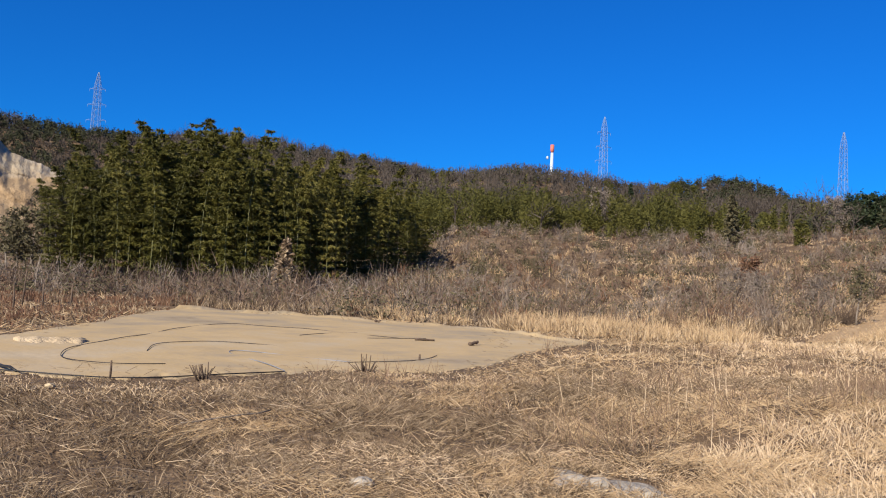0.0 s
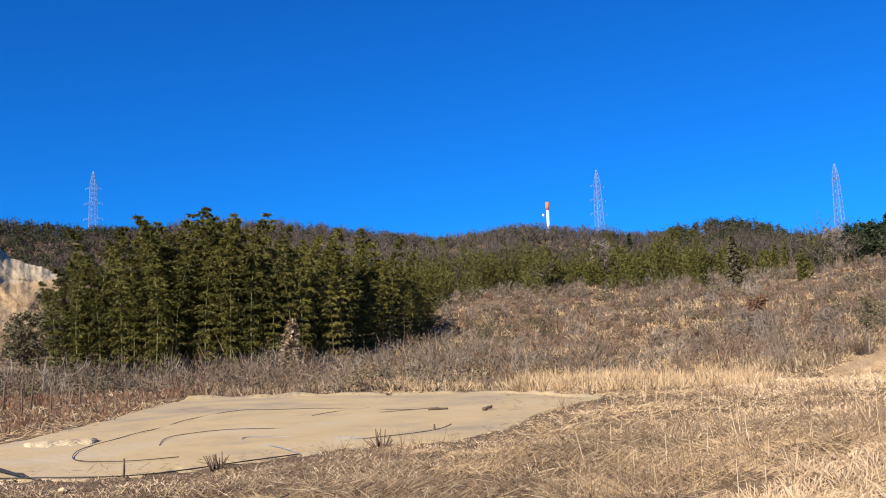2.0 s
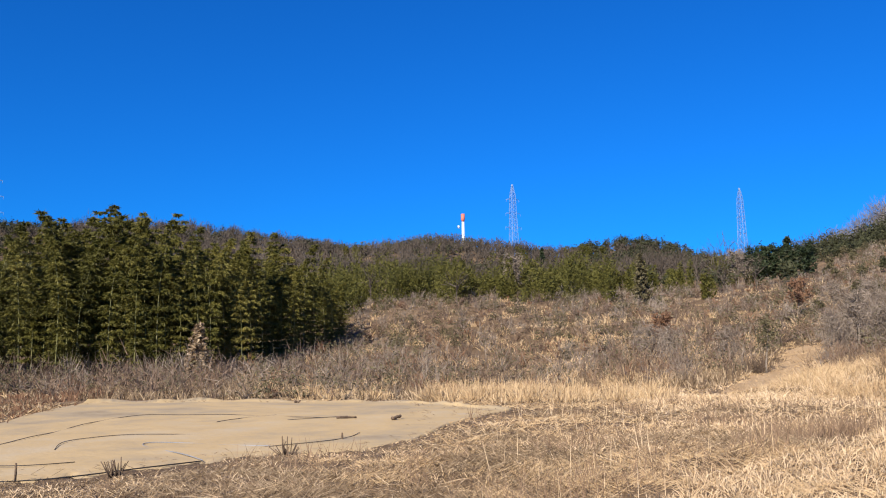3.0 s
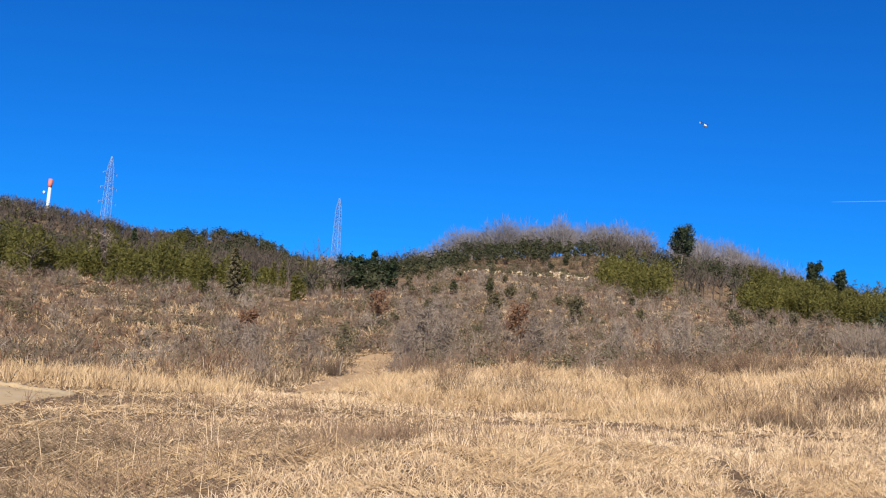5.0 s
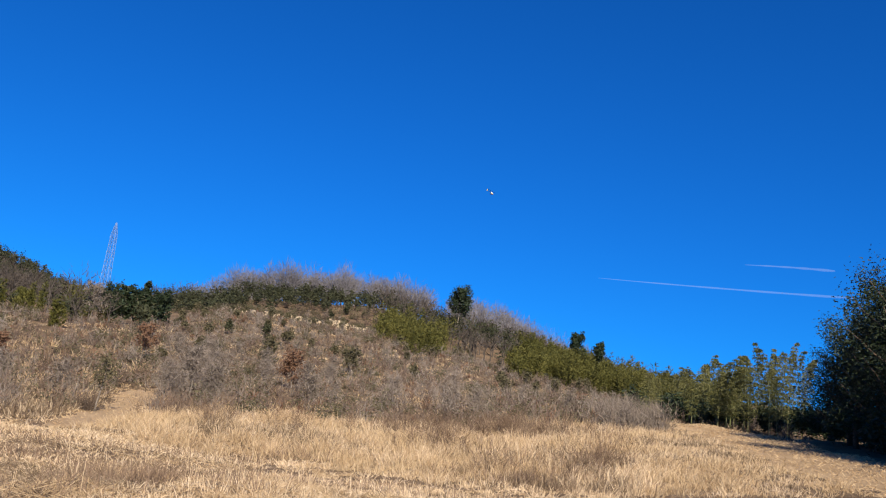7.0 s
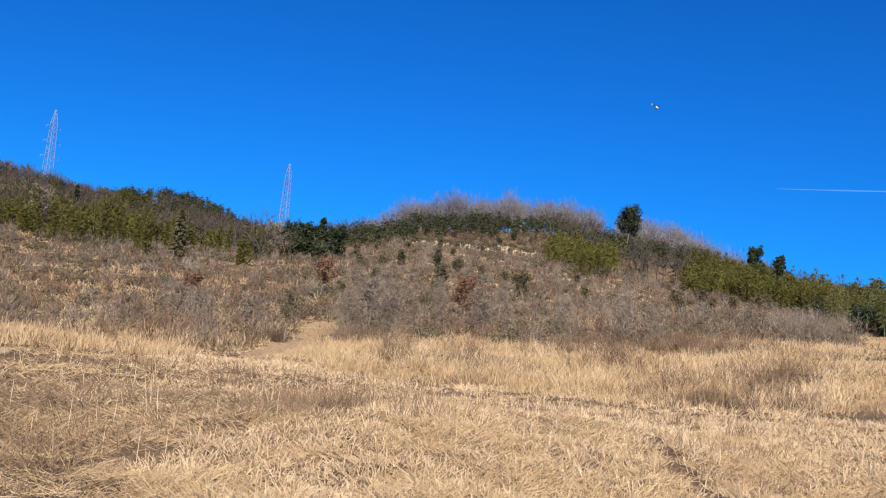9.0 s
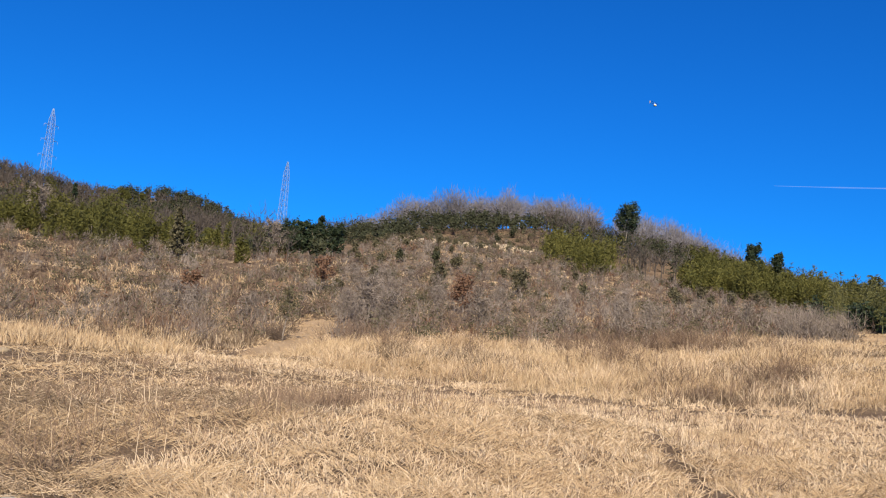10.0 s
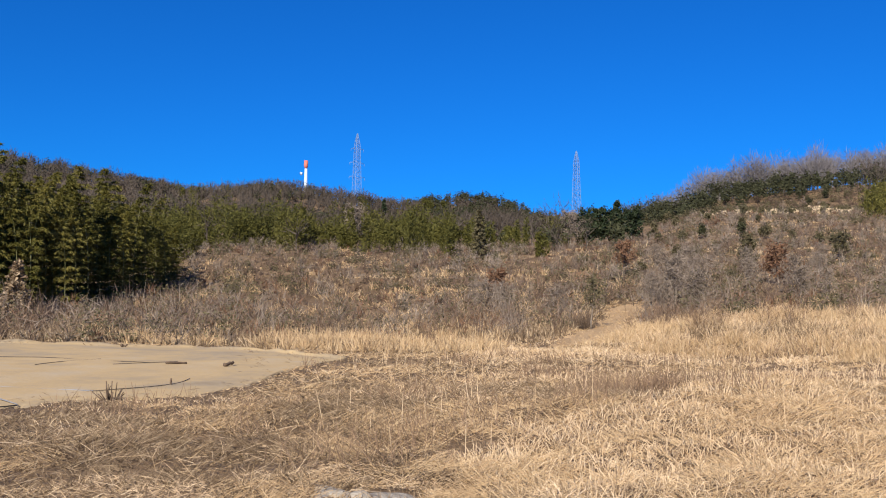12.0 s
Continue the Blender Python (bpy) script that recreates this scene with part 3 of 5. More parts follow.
# long loose straws thrown over the trampled ground
x, y, az, r = scatter(1500, -3, 60, 5.5, 22, 0.5)
ok = ~in_mound(az, r) & ~on_pad(x, y, 0.1)
x, y, az, r = x[ok], y[ok], az[ok], r[ok]
v, f = blades(x, y, rng.uniform(0.25, 0.6, len(x)) * low_by_pad(az, r) * np.clip(r / 12, 0.5, 1), 0.003 + 0.00025 * r, 1.38, rng.uniform(-0.05, 0.05, len(x)), rng.uniform(0.03, 0.12, len(x)) * low_by_pad(az, r), True)
v[:, 2] = np.maximum(v[:, 2], land(v[:, 0], v[:, 1]) + 0.02)
tagged(mesh_of("long_straws", v, f, GRASS_PALE), "long bleached straws thrown over trampled ground", "grass", kind="stuff")

# tufts and dead leaves breaking up the bare clay
x, y, az, r = scatter(90, 4.2, 12.8, 7.9, 9.6, 1.0)
ok = field(x, y, 3.0, 2) > 0.45
v, f = tufts(x[ok], y[ok], 26, rng.uniform(0.05, 0.12, ok.sum()), rng.uniform(0.14, 0.3, ok.sum()), np.full(ok.sum(), 0.007), 0.75, 0.4)
tagged(mesh_of("clay_tufts", v, f, GRASS_BROWN), "brown dry tufts growing through bare clay", "grass", kind="stuff")

# short straw over the middle of the field, matted and standing, pale and brown in patches
x, y, az, r = scatter(11500, -36, 62, 14, 46, 0.7)
ok = ~in_mound(az, r) & ~bare(x, y) & (r < np.interp(az, [-36, -20, -8, -4, 20, 34, 60], [30, 34, 37, 44, 46, 46, 60])) & ((az < 14) | (r < np.interp(az, PAD_AZ, PAD_NEAR) + 1))
x, y, az, r = x[ok], y[ok], az[ok], r[ok]
pale = field(x * 0.35, y, 0.42, 3) + 0.4 * np.exp(-((r - 35) / 5.0) ** 2) * (az < 3) - 0.05 * np.exp(-((r - 24) / 4.0) ** 2) - 0.22 * np.clip((az - 1) / 5, 0, 1) * (r > 20) + 0.14 * (r < 22) - 0.16 * (r < 23) * (az > -13) * (az < 9) * field(x, y, 0.4, 7) + 0.15 * rng.normal(size=len(x))
tall = rng.uniform(0.08, 0.3, len(x)) * (0.8 + 0.6 * (pale > 0.75)) * low_by_pad(az, r)
for name, mat, take, label in (("straw_brown", GRASS_BROWN, pale < 0.42, "short brown straw in worn patches"),
                               ("straw_gold", GRASS_GOLD, (pale >= 0.42) & (pale < 0.7), "short golden straw standing in patches"),
                               ("straw_pale", GRASS_PALE, pale >= 0.7, "bleached pale straw in long drifts")):
    v, f = tufts(x[take], y[take], 17, rng.uniform(0.1, 0.3, take.sum()), tall[take], 0.005 + 0.0005 * r[take], 0.75, 0.35)
    tagged(mesh_of(name, v, f, mat), label, "grass", kind="stuff")

# thin tall stalks here and there
x, y, az, r = scatter(420, -34, 12, 11, 40, 0.6)
ok = ~bare(x, y)
x, y, r = x[ok], y[ok], r[ok]
v, f = blades(x, y, rng.uniform(0.35, 0.75, len(x)), 0.004 + 0.0004 * r, 0.2, rng.uniform(0, 0.15, len(x)))
tagged(mesh_of("dry_stalks", v, f, GRASS_PALE), "single tall dry stalks standing above the straw", "grass", kind="stuff")

# dark dead weeds in patches
px, py, paz, pr = scatter(40, -34, 30, 13, 34, 0.8)
spots = [(polar(a, q), s, n) for a, q, s, n in ((-6.5, 16.6, 0.5, 200), (-8.6, 17.2, 0.5, 300), (-4.9, 17.0, 0.5, 130), (-7.4, 18.4, 0.7, 160), (-5.5, 25, 0.9, 70), (4.0, 24, 1.0, 60), (-12, 18.6, 0.6, 40), (1.5, 15.5, 0.7, 50), (-1.5, 21, 0.8, 50), (6.5, 18, 0.8, 60), (-27, 33, 0.9, 260), (-31, 36, 0.9, 240), (-17, 36, 0.8, 160), (-0.5, 26, 1.1, 60), (4.5, 13.5, 0.8, 110), (7.0, 12.4, 0.6, 120), (9.5, 10.8, 0.6, 110), (-33.5, 33, 1.3, 300), (-20, 27, 1.2, 180), (-25, 24, 0.8, 200), (-30, 31, 0.7, 400))]
spots += [(np.array([a, b]), rng.uniform(0.2, 0.6), int(rng.integers(25, 80))) for a, b in zip(px, py)]
wx, wy = np.concatenate([c[0] + rng.normal(0, s, n) for c, s, n in spots]), np.concatenate([c[1] + rng.normal(0, s * 0.6, n) for c, s, n in spots])
ok = ~bare(wx, wy)
wx, wy = wx[ok], wy[ok]
v, f = blades(wx, wy, rng.uniform(0.2, 0.6, len(wx)), 0.005 + 0.0003 * np.hypot(wx, wy), 0.45, rng.uniform(-0.1, 0.15, len(wx)))
tagged(mesh_of("dead_weeds", v, f, WEED), "dark dead weeds with branching stems among straw", "weeds", kind="stuff")

# tall golden grass on the bank
x, y, az, r = scatter(8600, -50, -3, 28, 62, 1.0)
r_lo = np.interp(az, [-50, -42, -38, -35, -28, -20, -8, -3], [32, 29, 28, 28, 29, 33, 36, 38])
r_hi = np.interp(az, [-50, -46, -42, -38, -30, -20, -8, -3], [34, 40, 50, 58, 56, 50, 48, 41])
ok = (r > r_lo) & (r < r_hi) & ~bare(x, y) & ~near_line(x, y, TRAIL, 1.3) & (rng.uniform(size=len(x)) < 0.45 + 0.6 * field(x, y, 0.7))
x, y, az, r, r_lo = x[ok], y[ok], az[ok], r[ok], r_lo[ok]
hgt = rng.uniform(0.5, 1.05, len(x)) * (0.6 + 0.6 * field(x, y, 0.35, 2)) * np.interp(az, [-44, -39, -34, -8, -4], [0.6, 0.8, 1.2, 1, 0.6]) * np.clip((r - r_lo) / 4 + 0.45, 0.45, 1)
hgt = hgt * rng.uniform(0.7, 1.3, len(x))
mix = field(x, y, 0.42, 9) + 0.14 * rng.normal(size=len(x))
for name, mat, take, label in (("bank_grass", GRASS_GOLD, mix < 0.5, "tall golden plume grass covering a low bank"),
                               ("bank_grass_pale", GRASS_PALE, (mix >= 0.5) & (mix < 0.7), "bleached plume grass on a low bank"),
                               ("bank_grass_brown", GRASS_BROWN, mix >= 0.7, "brown plume grass on a low bank")):
    v, f = tufts(x[take], y[take], 26, rng.uniform(0.14, 0.5, take.sum()), hgt[take], 0.004 + 0.00032 * r[take], 0.5, 0.45)
    tagged(mesh_of(name, v, f, mat), label, "grass", kind="stuff")

# rank brown grass beyond the sand pad and under the scrub
x, y, az, r = scatter(6200, -6, 64, 22, 70, 1.0)
edge = np.interp(az, [-6, -3, 2, 12, 20, 34, 42, 50, 64], [44, 43, 42.5, 37, 41, 44.1, 30.2, 24.6, 22.8])
ok = (r > edge) & ~bare(x, y) & (r < edge + np.interp(az, [0, 30, 40, 64], [22, 22, 26, 30])) & ~near_line(x, y, TRAIL, 1.6)
x, y, az, r = x[ok], y[ok], az[ok], r[ok]
pale = field(x, y, 0.3, 5) * 0.8 + 0.15 * (np.abs(az - 10) < 5) * (r < 52) - 0.5 * (az > 24)
low = np.where(az > 37, 0.45, 0.85)
russ = (az > 35) & (rng.uniform(size=len(x)) < 0.65)
for name, mat, take, label in (("rank_grass_brown", GRASS_BROWN, (pale < 0.6) & ~russ, "rank brown grass and brambles at the foot of scrub"),
                               ("rank_grass_gold", GRASS_GOLD, (pale >= 0.6) & ~russ, "tall straw-coloured grass clumps beyond the sand"),
                               ("brambles", TWIG_RED, russ, "russet dead brambles along the edge of the sand")):
    v, f = tufts(x[take], y[take], 14, rng.uniform(0.15, 0.35, take.sum()), rng.uniform(0.35, 1.0, take.sum()) * low[take], 0.012 + 0.0007 * r[take], 0.45, 0.25)
    tagged(mesh_of(name, v, f, mat), label, "grass", kind="stuff")

x, y, az, r = scatter(700, 1, 16, 36, 50, 1.0)
ok = ~bare(x, y) & (field(x, y, 0.55, 2) + 0.1 * rng.normal(size=len(x)) > 0.62)
x, y, r = x[ok], y[ok], r[ok]
v, f = tufts(x, y, 30, rng.uniform(0.15, 0.4, len(x)), rng.uniform(0.45, 1.4, len(x)), 0.008 + 0.0004 * r, 0.42, 0.4)
tagged(mesh_of("golden_clumps", v, f, GRASS_GOLD), "tall golden grass clumps between sand and scrub", "grass", kind="stuff")

# grass between the shrubs, up the slopes
x, y, az, r = scatter(8600, -46, 60, 48, 190, 0.7)
ok = ~bare(x, y) & (r < np.interp(az, [-46, -28, -20, -12, -6, 20, 26, 60], [120, 150, 190, 190, 138, 128, 90, 75]))
x, y, r = x[ok], y[ok], r[ok]
tone = field(x, y, 0.16, 4) + 0.1 * rng.normal(size=len(x))
for name, mat, take, label in (("slope_grass_brown", GRASS_BROWN, tone < 0.6, "brown dead grass between the shrubs of a slope"),
                               ("slope_grass_pale", GRASS_GOLD, tone >= 0.6, "straw-coloured grass clumps on a slope")):
    v, f = tufts(x[take], y[take], 14, rng.uniform(0.3, 0.9, take.sum()), rng.uniform(0.25, 0.75, take.sum()), 0.012 + 0.0006 * r[take], 0.55, 0.3)
    tagged(mesh_of(name, v, f, mat), label, "grass", kind="stuff")

# ---- scrub of bare shrubs ----


def shrubs(x, y, size, twigs, width, spread=0.75, droop=0.1):
    """Bare bushes: fans of stems, each with side twigs higher up."""
    n = len(x)
    k = twigs
    s = np.repeat(size, k)
    base = np.stack([np.repeat(x, k), np.repeat(y, k), np.repeat(land(x, y), k)], 1)
    a = rng.uniform(0, 2 * np.pi, n * k)
    t = np.abs(rng.normal(0, spread, n * k)).clip(0, 1.35)
    d = np.stack([np.cos(a) * np.sin(t), np.sin(a) * np.sin(t), np.cos(t)], 1)
    up = rng.uniform(0, 0.75, n * k) * (rng.uniform(size=n * k) > 0.3)
    base = base + d * (s * up * 0.8)[:, None]
    d = d + rng.normal(0, 0.55, (n * k, 3))
    d[:, 2] = np.abs(d[:, 2]) + 0.08
    d /= np.linalg.norm(d, axis=1, keepdims=True)
    return spikes(base, d, s * rng.uniform(0.12, 0.42, n * k), np.repeat(width, k) * rng.uniform(0.5, 1.15, n * k))


x, y, az, r = scatter(23500, -46, 64, 34, 224, 0.7)
edge = np.interp(az, [-46, -38, -30, -20, -8, -3, 2, 12, 20, 30, 34, 42, 50, 64], [62, 57, 55, 50, 49, 47, 45, 46, 41.5, 42, 45, 50, 47, 45])
top = np.interp(az, [-46, -28, -20, -12, -6, 20, 24, 42, 44, 64], [140, 162, 222, 218, 140, 134, 90, 84, 140, 140])
ok = (r > edge) & (r < top) & ~near_line(x, y, TRAIL, 1.7) & ~near_line(x, y, ROAD, 5) & (rng.uniform(size=len(x)) < 0.45 + 0.55 * field(x, y, 0.14, 1)) & ~((az < -11.5) & (az > -21.5) & (r > 176) & (rng.uniform(size=len(x)) < 0.72))
x, y, az, r = x[ok], y[ok], az[ok], r[ok]
size = rng.uniform(0.8, 2.1, len(x)) * np.where((az > 18) & (r < 72), 1.35, 1.0) * np.where((az > -9) & (az < 18) & (r < 78), 1.25, 1.0) * np.interp(az, [41, 45], [1, 0.5]) * rng.uniform(0.6, 1.25, len(x))
kind = rng.uniform(size=len(x)) + 0.22 * (field(x, y, 0.09, 6) - 0.35) * (r < 120)
take = kind < 0.34
v, f = shrubs(x[take], y[take], size[take] * 1.2, 74, 0.012 + 0.0005 * r[take])
tagged(mesh_of("pale_scrub", v, f, TWIG_GREY), "pale grey leafless shrubs scattered over a slope", "shrubs", kind="stuff")
take = (kind >= 0.34) & (kind < 0.8)
v, f = shrubs(x[take], y[take], size[take] * 1.05, 68, 0.013 + 0.0005 * r[take])
tagged(mesh_of("bare_scrub", v, f, TWIG), "grey-brown leafless shrubs crowding a slope", "shrubs", kind="stuff")
take = (kind >= 0.8) & (kind < 0.86)
v, f = shrubs(x[take], y[take], size[take] * 0.8, 80, 0.02 + 0.0008 * r[take], 0.8, 0.3)
tagged(mesh_of("russet_scrub", v, f, TWIG_RED), "russet shrubs holding dead leaves", "shrubs", kind="stuff")
take = kind >= 0.87
cx, cy, cs = x[take], y[take], size[take]
k = 90
c = rng.normal(0, 0.33, (len(cx), k, 3)) * (cs * 0.9)[:, None, None]
c[..., 2] = np.abs(c[..., 2]) * 1.2 + 0.1
c += np.stack([cx, cy, land(cx, cy)], 1)[:, None]
v, f = sprays(c.reshape(-1, 3), 0.16 + 0.001 * np.repeat(np.hypot(cx, cy), k))
tagged(mesh_of("olive_scrub", v, f, OLIVE), "low olive-green shrubs among bare ones", "shrubs", kind="stuff")

x, y, az, r = scatter(420, -23, -8, 200, 244, 1.0)
half = rng.uniform(size=len(x)) < 0.6
v, f = shrubs(x[half], y[half], rng.uniform(1.4, 2.8, half.sum()), 70, np.full(half.sum(), 0.13), 0.8)
tagged(mesh_of("crest_scrub", v, f, TWIG), "leafless brown scrub round a bare scar", "shrubs", kind="stuff")
k = 70
cs = rng.uniform(1.0, 2.4, (~half).sum())
c = rng.normal(0, 0.33, (len(cs), k, 3)) * cs[:, None, None]
c[..., 2] = np.abs(c[..., 2]) * 1.1 + 0.1
c += np.stack([x[~half], y[~half], land(x[~half], y[~half])], 1)[:, None]
v, f = sprays(c.reshape(-1, 3), np.full(len(cs) * k, 0.42))
tagged(mesh_of("crest_bushes", v, f, OLIVE), "olive bushes round a bare scar", "shrubs", kind="stuff")

# dark bramble mounds and fluffy grass tufts between the shrubs
x, y, az, r = scatter(95, -9, 34, 46, 92, 0.8)
ok = ~near_line(x, y, TRAIL, 2.5)
x, y, r = x[ok], y[ok], r[ok]
v, f = shrubs(x, y, rng.uniform(1.2, 2.4, len(x)), 150, 0.015 + 0.0005 * r, 0.8)
tagged(mesh_of("bramble_mounds", v, f, WEED), "dark brown bramble mounds scattered over a slope", "shrubs", kind="stuff")
x, y, az, r = scatter(340, -8, 26, 45, 100, 0.8)
ok = ~near_line(x, y, TRAIL, 2.0) & (field(x, y, 0.2, 3) > 0.45)
x, y, r = x[ok], y[ok], r[ok]
v, f = tufts(x, y, 26, rng.uniform(0.15, 0.5, len(x)), rng.uniform(0.7, 1.5, len(x)), 0.008 + 0.0005 * r, 0.4, 0.5)
tagged(mesh_of("slope_tufts", v, f, GRASS_GOLD), "fluffy straw-coloured grass tufts between shrubs", "grass", kind="stuff")

# dark dead weeds hanging over the bank
cl = [(-28.0, 47, 1.5, 26), (-29.6, 47, 1.7, 34), (-31.0, 46, 1.2, 16), (-34.3, 36, 0.9, 18), (-23.5, 45, 1.2, 16), (-33.2, 31.5, 0.8, 4), (-32.2, 30.5, 0.6, 3), (-21.5, 46, 1.2, 12), (-24.3, 40, 0.7, 10), (-26.5, 39, 0.9, 9), (-12.5, 43, 0.8, 7), (-9.4, 46.5, 1.0, 12), (-16.5, 42, 0.8, 5), (-28.5, 33, 0.5, 5), (-36.0, 45, 1.0, 6)]
wx = np.concatenate([polar(a, d)[0] + rng.normal(0, s, n) for a, d, s, n in cl])
wy = np.concatenate([polar(a, d)[1] + rng.normal(0, s * 0.6, n) for a, d, s, n in cl])
v, f = shrubs(wx, wy, rng.uniform(1.1, 2.0, len(wx)), 120, np.full(len(wx), 0.018), 0.5)
tagged(mesh_of("bank_weeds", v, f, WEED), "dark brown dead weeds standing in bank grass", "weeds", kind="stuff")
bx0, by0 = polar(-4.45, 50.6)
v, f = shrubs(bx0 + rng.normal(0, 0.45, 9), by0 + rng.normal(0, 0.4, 9), rng.uniform(0.9, 1.6, 9), 150, np.full(9, 0.022), 0.7)
tagged(mesh_of("dead_bush", v, f, DEADWOOD), "dark dead bush heaped at the foot of a small tree", "shrub")
x, y, az, r = scatter(46, -41.5, -35.0, 62, 76, 1.0)
ok = ~near_line(x, y, ROAD, 4.2)
x, y = x[ok], y[ok]
v, f = shrubs(x, y, rng.uniform(1.8, 3.2, len(x)), 260, np.full(len(x), 0.03), 0.6)
tagged(mesh_of("grey_scrub", v, f, TWIG_GREY), "tall pale-grey leafless shrubs at the end of a track", "shrubs", kind="stuff")
x, y, az, r = scatter(60000, -62, -2, 30, 78, 0.8)
ok = near_line(x, y, ROAD, 3.6) | near_line(x, y, TRAIL, 2.0)
x, y, r = x[ok], y[ok], r[ok]
v, f = blades(x, y, rng.uniform(0.08, 0.3, len(x)), 0.008 + 0.0004 * r, 1.1, rng.uniform(0, 0.2, len(x)), 0.03)
tagged(mesh_of("track_litter", v, f, GRASS_GOLD), "scattered straw lying on bare earth tracks", "grass", kind="stuff")

# ---- woods on the hills ----


def bare_trees(x, y, size, twigs, width, limbs_each=9):
    """Leafless far trees: a trunk strip and an upswept fan of limbs and twigs."""
    n, z = len(x), land(x, y)
    base = np.stack([x, y, z], 1)
    up = np.tile([0.0, 0, 1.0], (n, 1))
    v1, f1 = ribbons(base, up, size * 0.66, width * 1.3, np.zeros(n), np.cross(up, base))
    k = twigs
    s, w = np.repeat(size, k), np.repeat(width, k)
    e = rng.normal(size=(n * k, 3))
    e /= np.linalg.norm(e, axis=1, keepdims=True)
    e *= (rng.uniform(0.05, 1, n * k) ** 0.5)[:, None]
    lop = 1 + 0.25 * np.repeat(rng.normal(size=(n, 3)), k, 0).clip(-1, 1)
    b = np.repeat(base, k, 0) + e * lop * np.stack([s * 0.27, s * 0.27, s * 0.28], 1)
    b[:, 2] += s * 0.6
    d = e * [0.8, 0.8, 0.5] + [0, 0, 0.55] + rng.normal(0, 0.28, (n * k, 3))
    d /= np.linalg.norm(d, axis=1, keepdims=True)
    v2, f2 = spikes(b, d, s * rng.uniform(0.07, 0.2, n * k), w * rng.uniform(0.35, 0.9, n * k))
    k = limbs_each
    s, w = np.repeat(size, k), np.repeat(width, k)
    b = np.repeat(base, k, 0)
    b[:, 2] += s * rng.uniform(0.22, 0.5, n * k)
    d = rng.normal(size=(n * k, 3)) * [0.5, 0.5, 0.2] + [0, 0, 0.9]
    d /= np.linalg.norm(d, axis=1, keepdims=True)
    v3, f3 = spikes(b, d, s * rng.uniform(0.3, 0.5, n * k), w * 1.2)
    return join([(v1, f1), (v2, f2), (v3, f3)])


def leafy(x, y, size, count, leaf, tall=1.0, cone=False, lift=0.15):
    """Far leafy crowns: clumps thrown through an egg or a cone, thicker near the outside."""
    n = len(x)
    d = rng.normal(size=(n, count, 3))
    d /= np.linalg.norm(d, axis=2, keepdims=True)
    q = rng.uniform(0.4, 1.0, (n, count, 1)) * (0.75 + 0.25 * np.sin(d[..., :1] * 4 + d[..., 1:2] * 5 + rng.uniform(0, 6, (n, 1, 1))))
    c = d * q
    if cone:
        h = rng.uniform(0, 1, (n, count)) ** 1.4
        w = (1 - h) * 0.55 * (0.7 + 0.3 * np.sin(h * 30)) + 0.03
        c = np.stack([d[..., 0] * w, d[..., 1] * w, h * 2 - 1], -1)
    c *= np.stack([size * 0.36, size * 0.36, size * 0.5 * tall], 1)[:, None]
    c += np.stack([x, y, land(x, y) + size * (0.5 * tall + lift)], 1)[:, None]
    return sprays(c.reshape(-1, 3), np.repeat(leaf, count) * rng.uniform(0.6, 1.4, n * count) * (1.4 - 0.75 * q.ravel()), 0.2)


def plumes(x, y, size, stems, count, leaf):
    """Far bamboo: upright plumes side by side, each a taper of short leaves that point up and out."""
    n = len(x) * stems
    s = np.repeat(size, stems) * rng.uniform(0.6, 1.08, n)
    a, o = rng.uniform(0, 6.283, n), np.repeat(size, stems) * 0.34 * np.sqrt(rng.uniform(0, 1, n))
    bx, by = np.repeat(x, stems) + np.cos(a) * o, np.repeat(y, stems) + np.sin(a) * o
    bz = np.repeat(land(x, y), stems)
    h = rng.uniform(0.0, 1.0, (n, count)) ** 0.8
    w = np.interp(h, [0, 0.5, 0.85, 1.0], [0.1, 0.12, 0.08, 0.015]) * s[:, None] * rng.uniform(0.2, 1.0, (n, count))
    b = rng.uniform(0, 6.283, (n, count))
    c = np.stack([bx[:, None] + np.cos(b) * w, by[:, None] + np.sin(b) * w, bz[:, None] + h * s[:, None]], -1).reshape(-1, 3)
    d = np.stack([np.cos(b) * 0.55, np.sin(b) * 0.55, 0.45 + 0 * b], -1).reshape(-1, 3) + rng.normal(0, 0.4, (n * count, 3))
    d /= np.linalg.norm(d, axis=1, keepdims=True)
    ln = np.repeat(np.repeat(leaf, stems), count) * rng.uniform(0.6, 1.4, n * count)
    return spikes(c, d, ln, ln * 0.32)


x, y, az, r = scatter(6200, -42, 62, 112, 450, 0.75)
foot = np.interp(az, [-42, -28, -25, -24.6, -20.8, -20.3, -12, -6, 20, 24, 30, 42, 44, 62], [150, 160, 188, 150, 150, 226, 222, 122, 112, 95, 100, 105, 215, 215])
ok = (r > foot + rng.normal(0, 6, len(x)) + 34 * (field(x, y, 0.06, 3) - 0.5) * (az > -6)) & ~((az < -9) & (r > 330)) 
x, y, az, r = x[ok], y[ok], az[ok], r[ok]
x2, y2, az2, r2 = scatter(800, -36, -8, 222, 310, 0.9)
x3, y3, az3, r3 = scatter(1300, -4, 54, 230, 440, 1.3)
x, y, az, r = np.concatenate([x, x2, x3]), np.concatenate([y, y2, y3]), np.concatenate([az, az2, az3]), np.concatenate([r, r2, r3])
patch = field(x, y, 0.028, 2) + 0.12 * rng.normal(size=len(x))
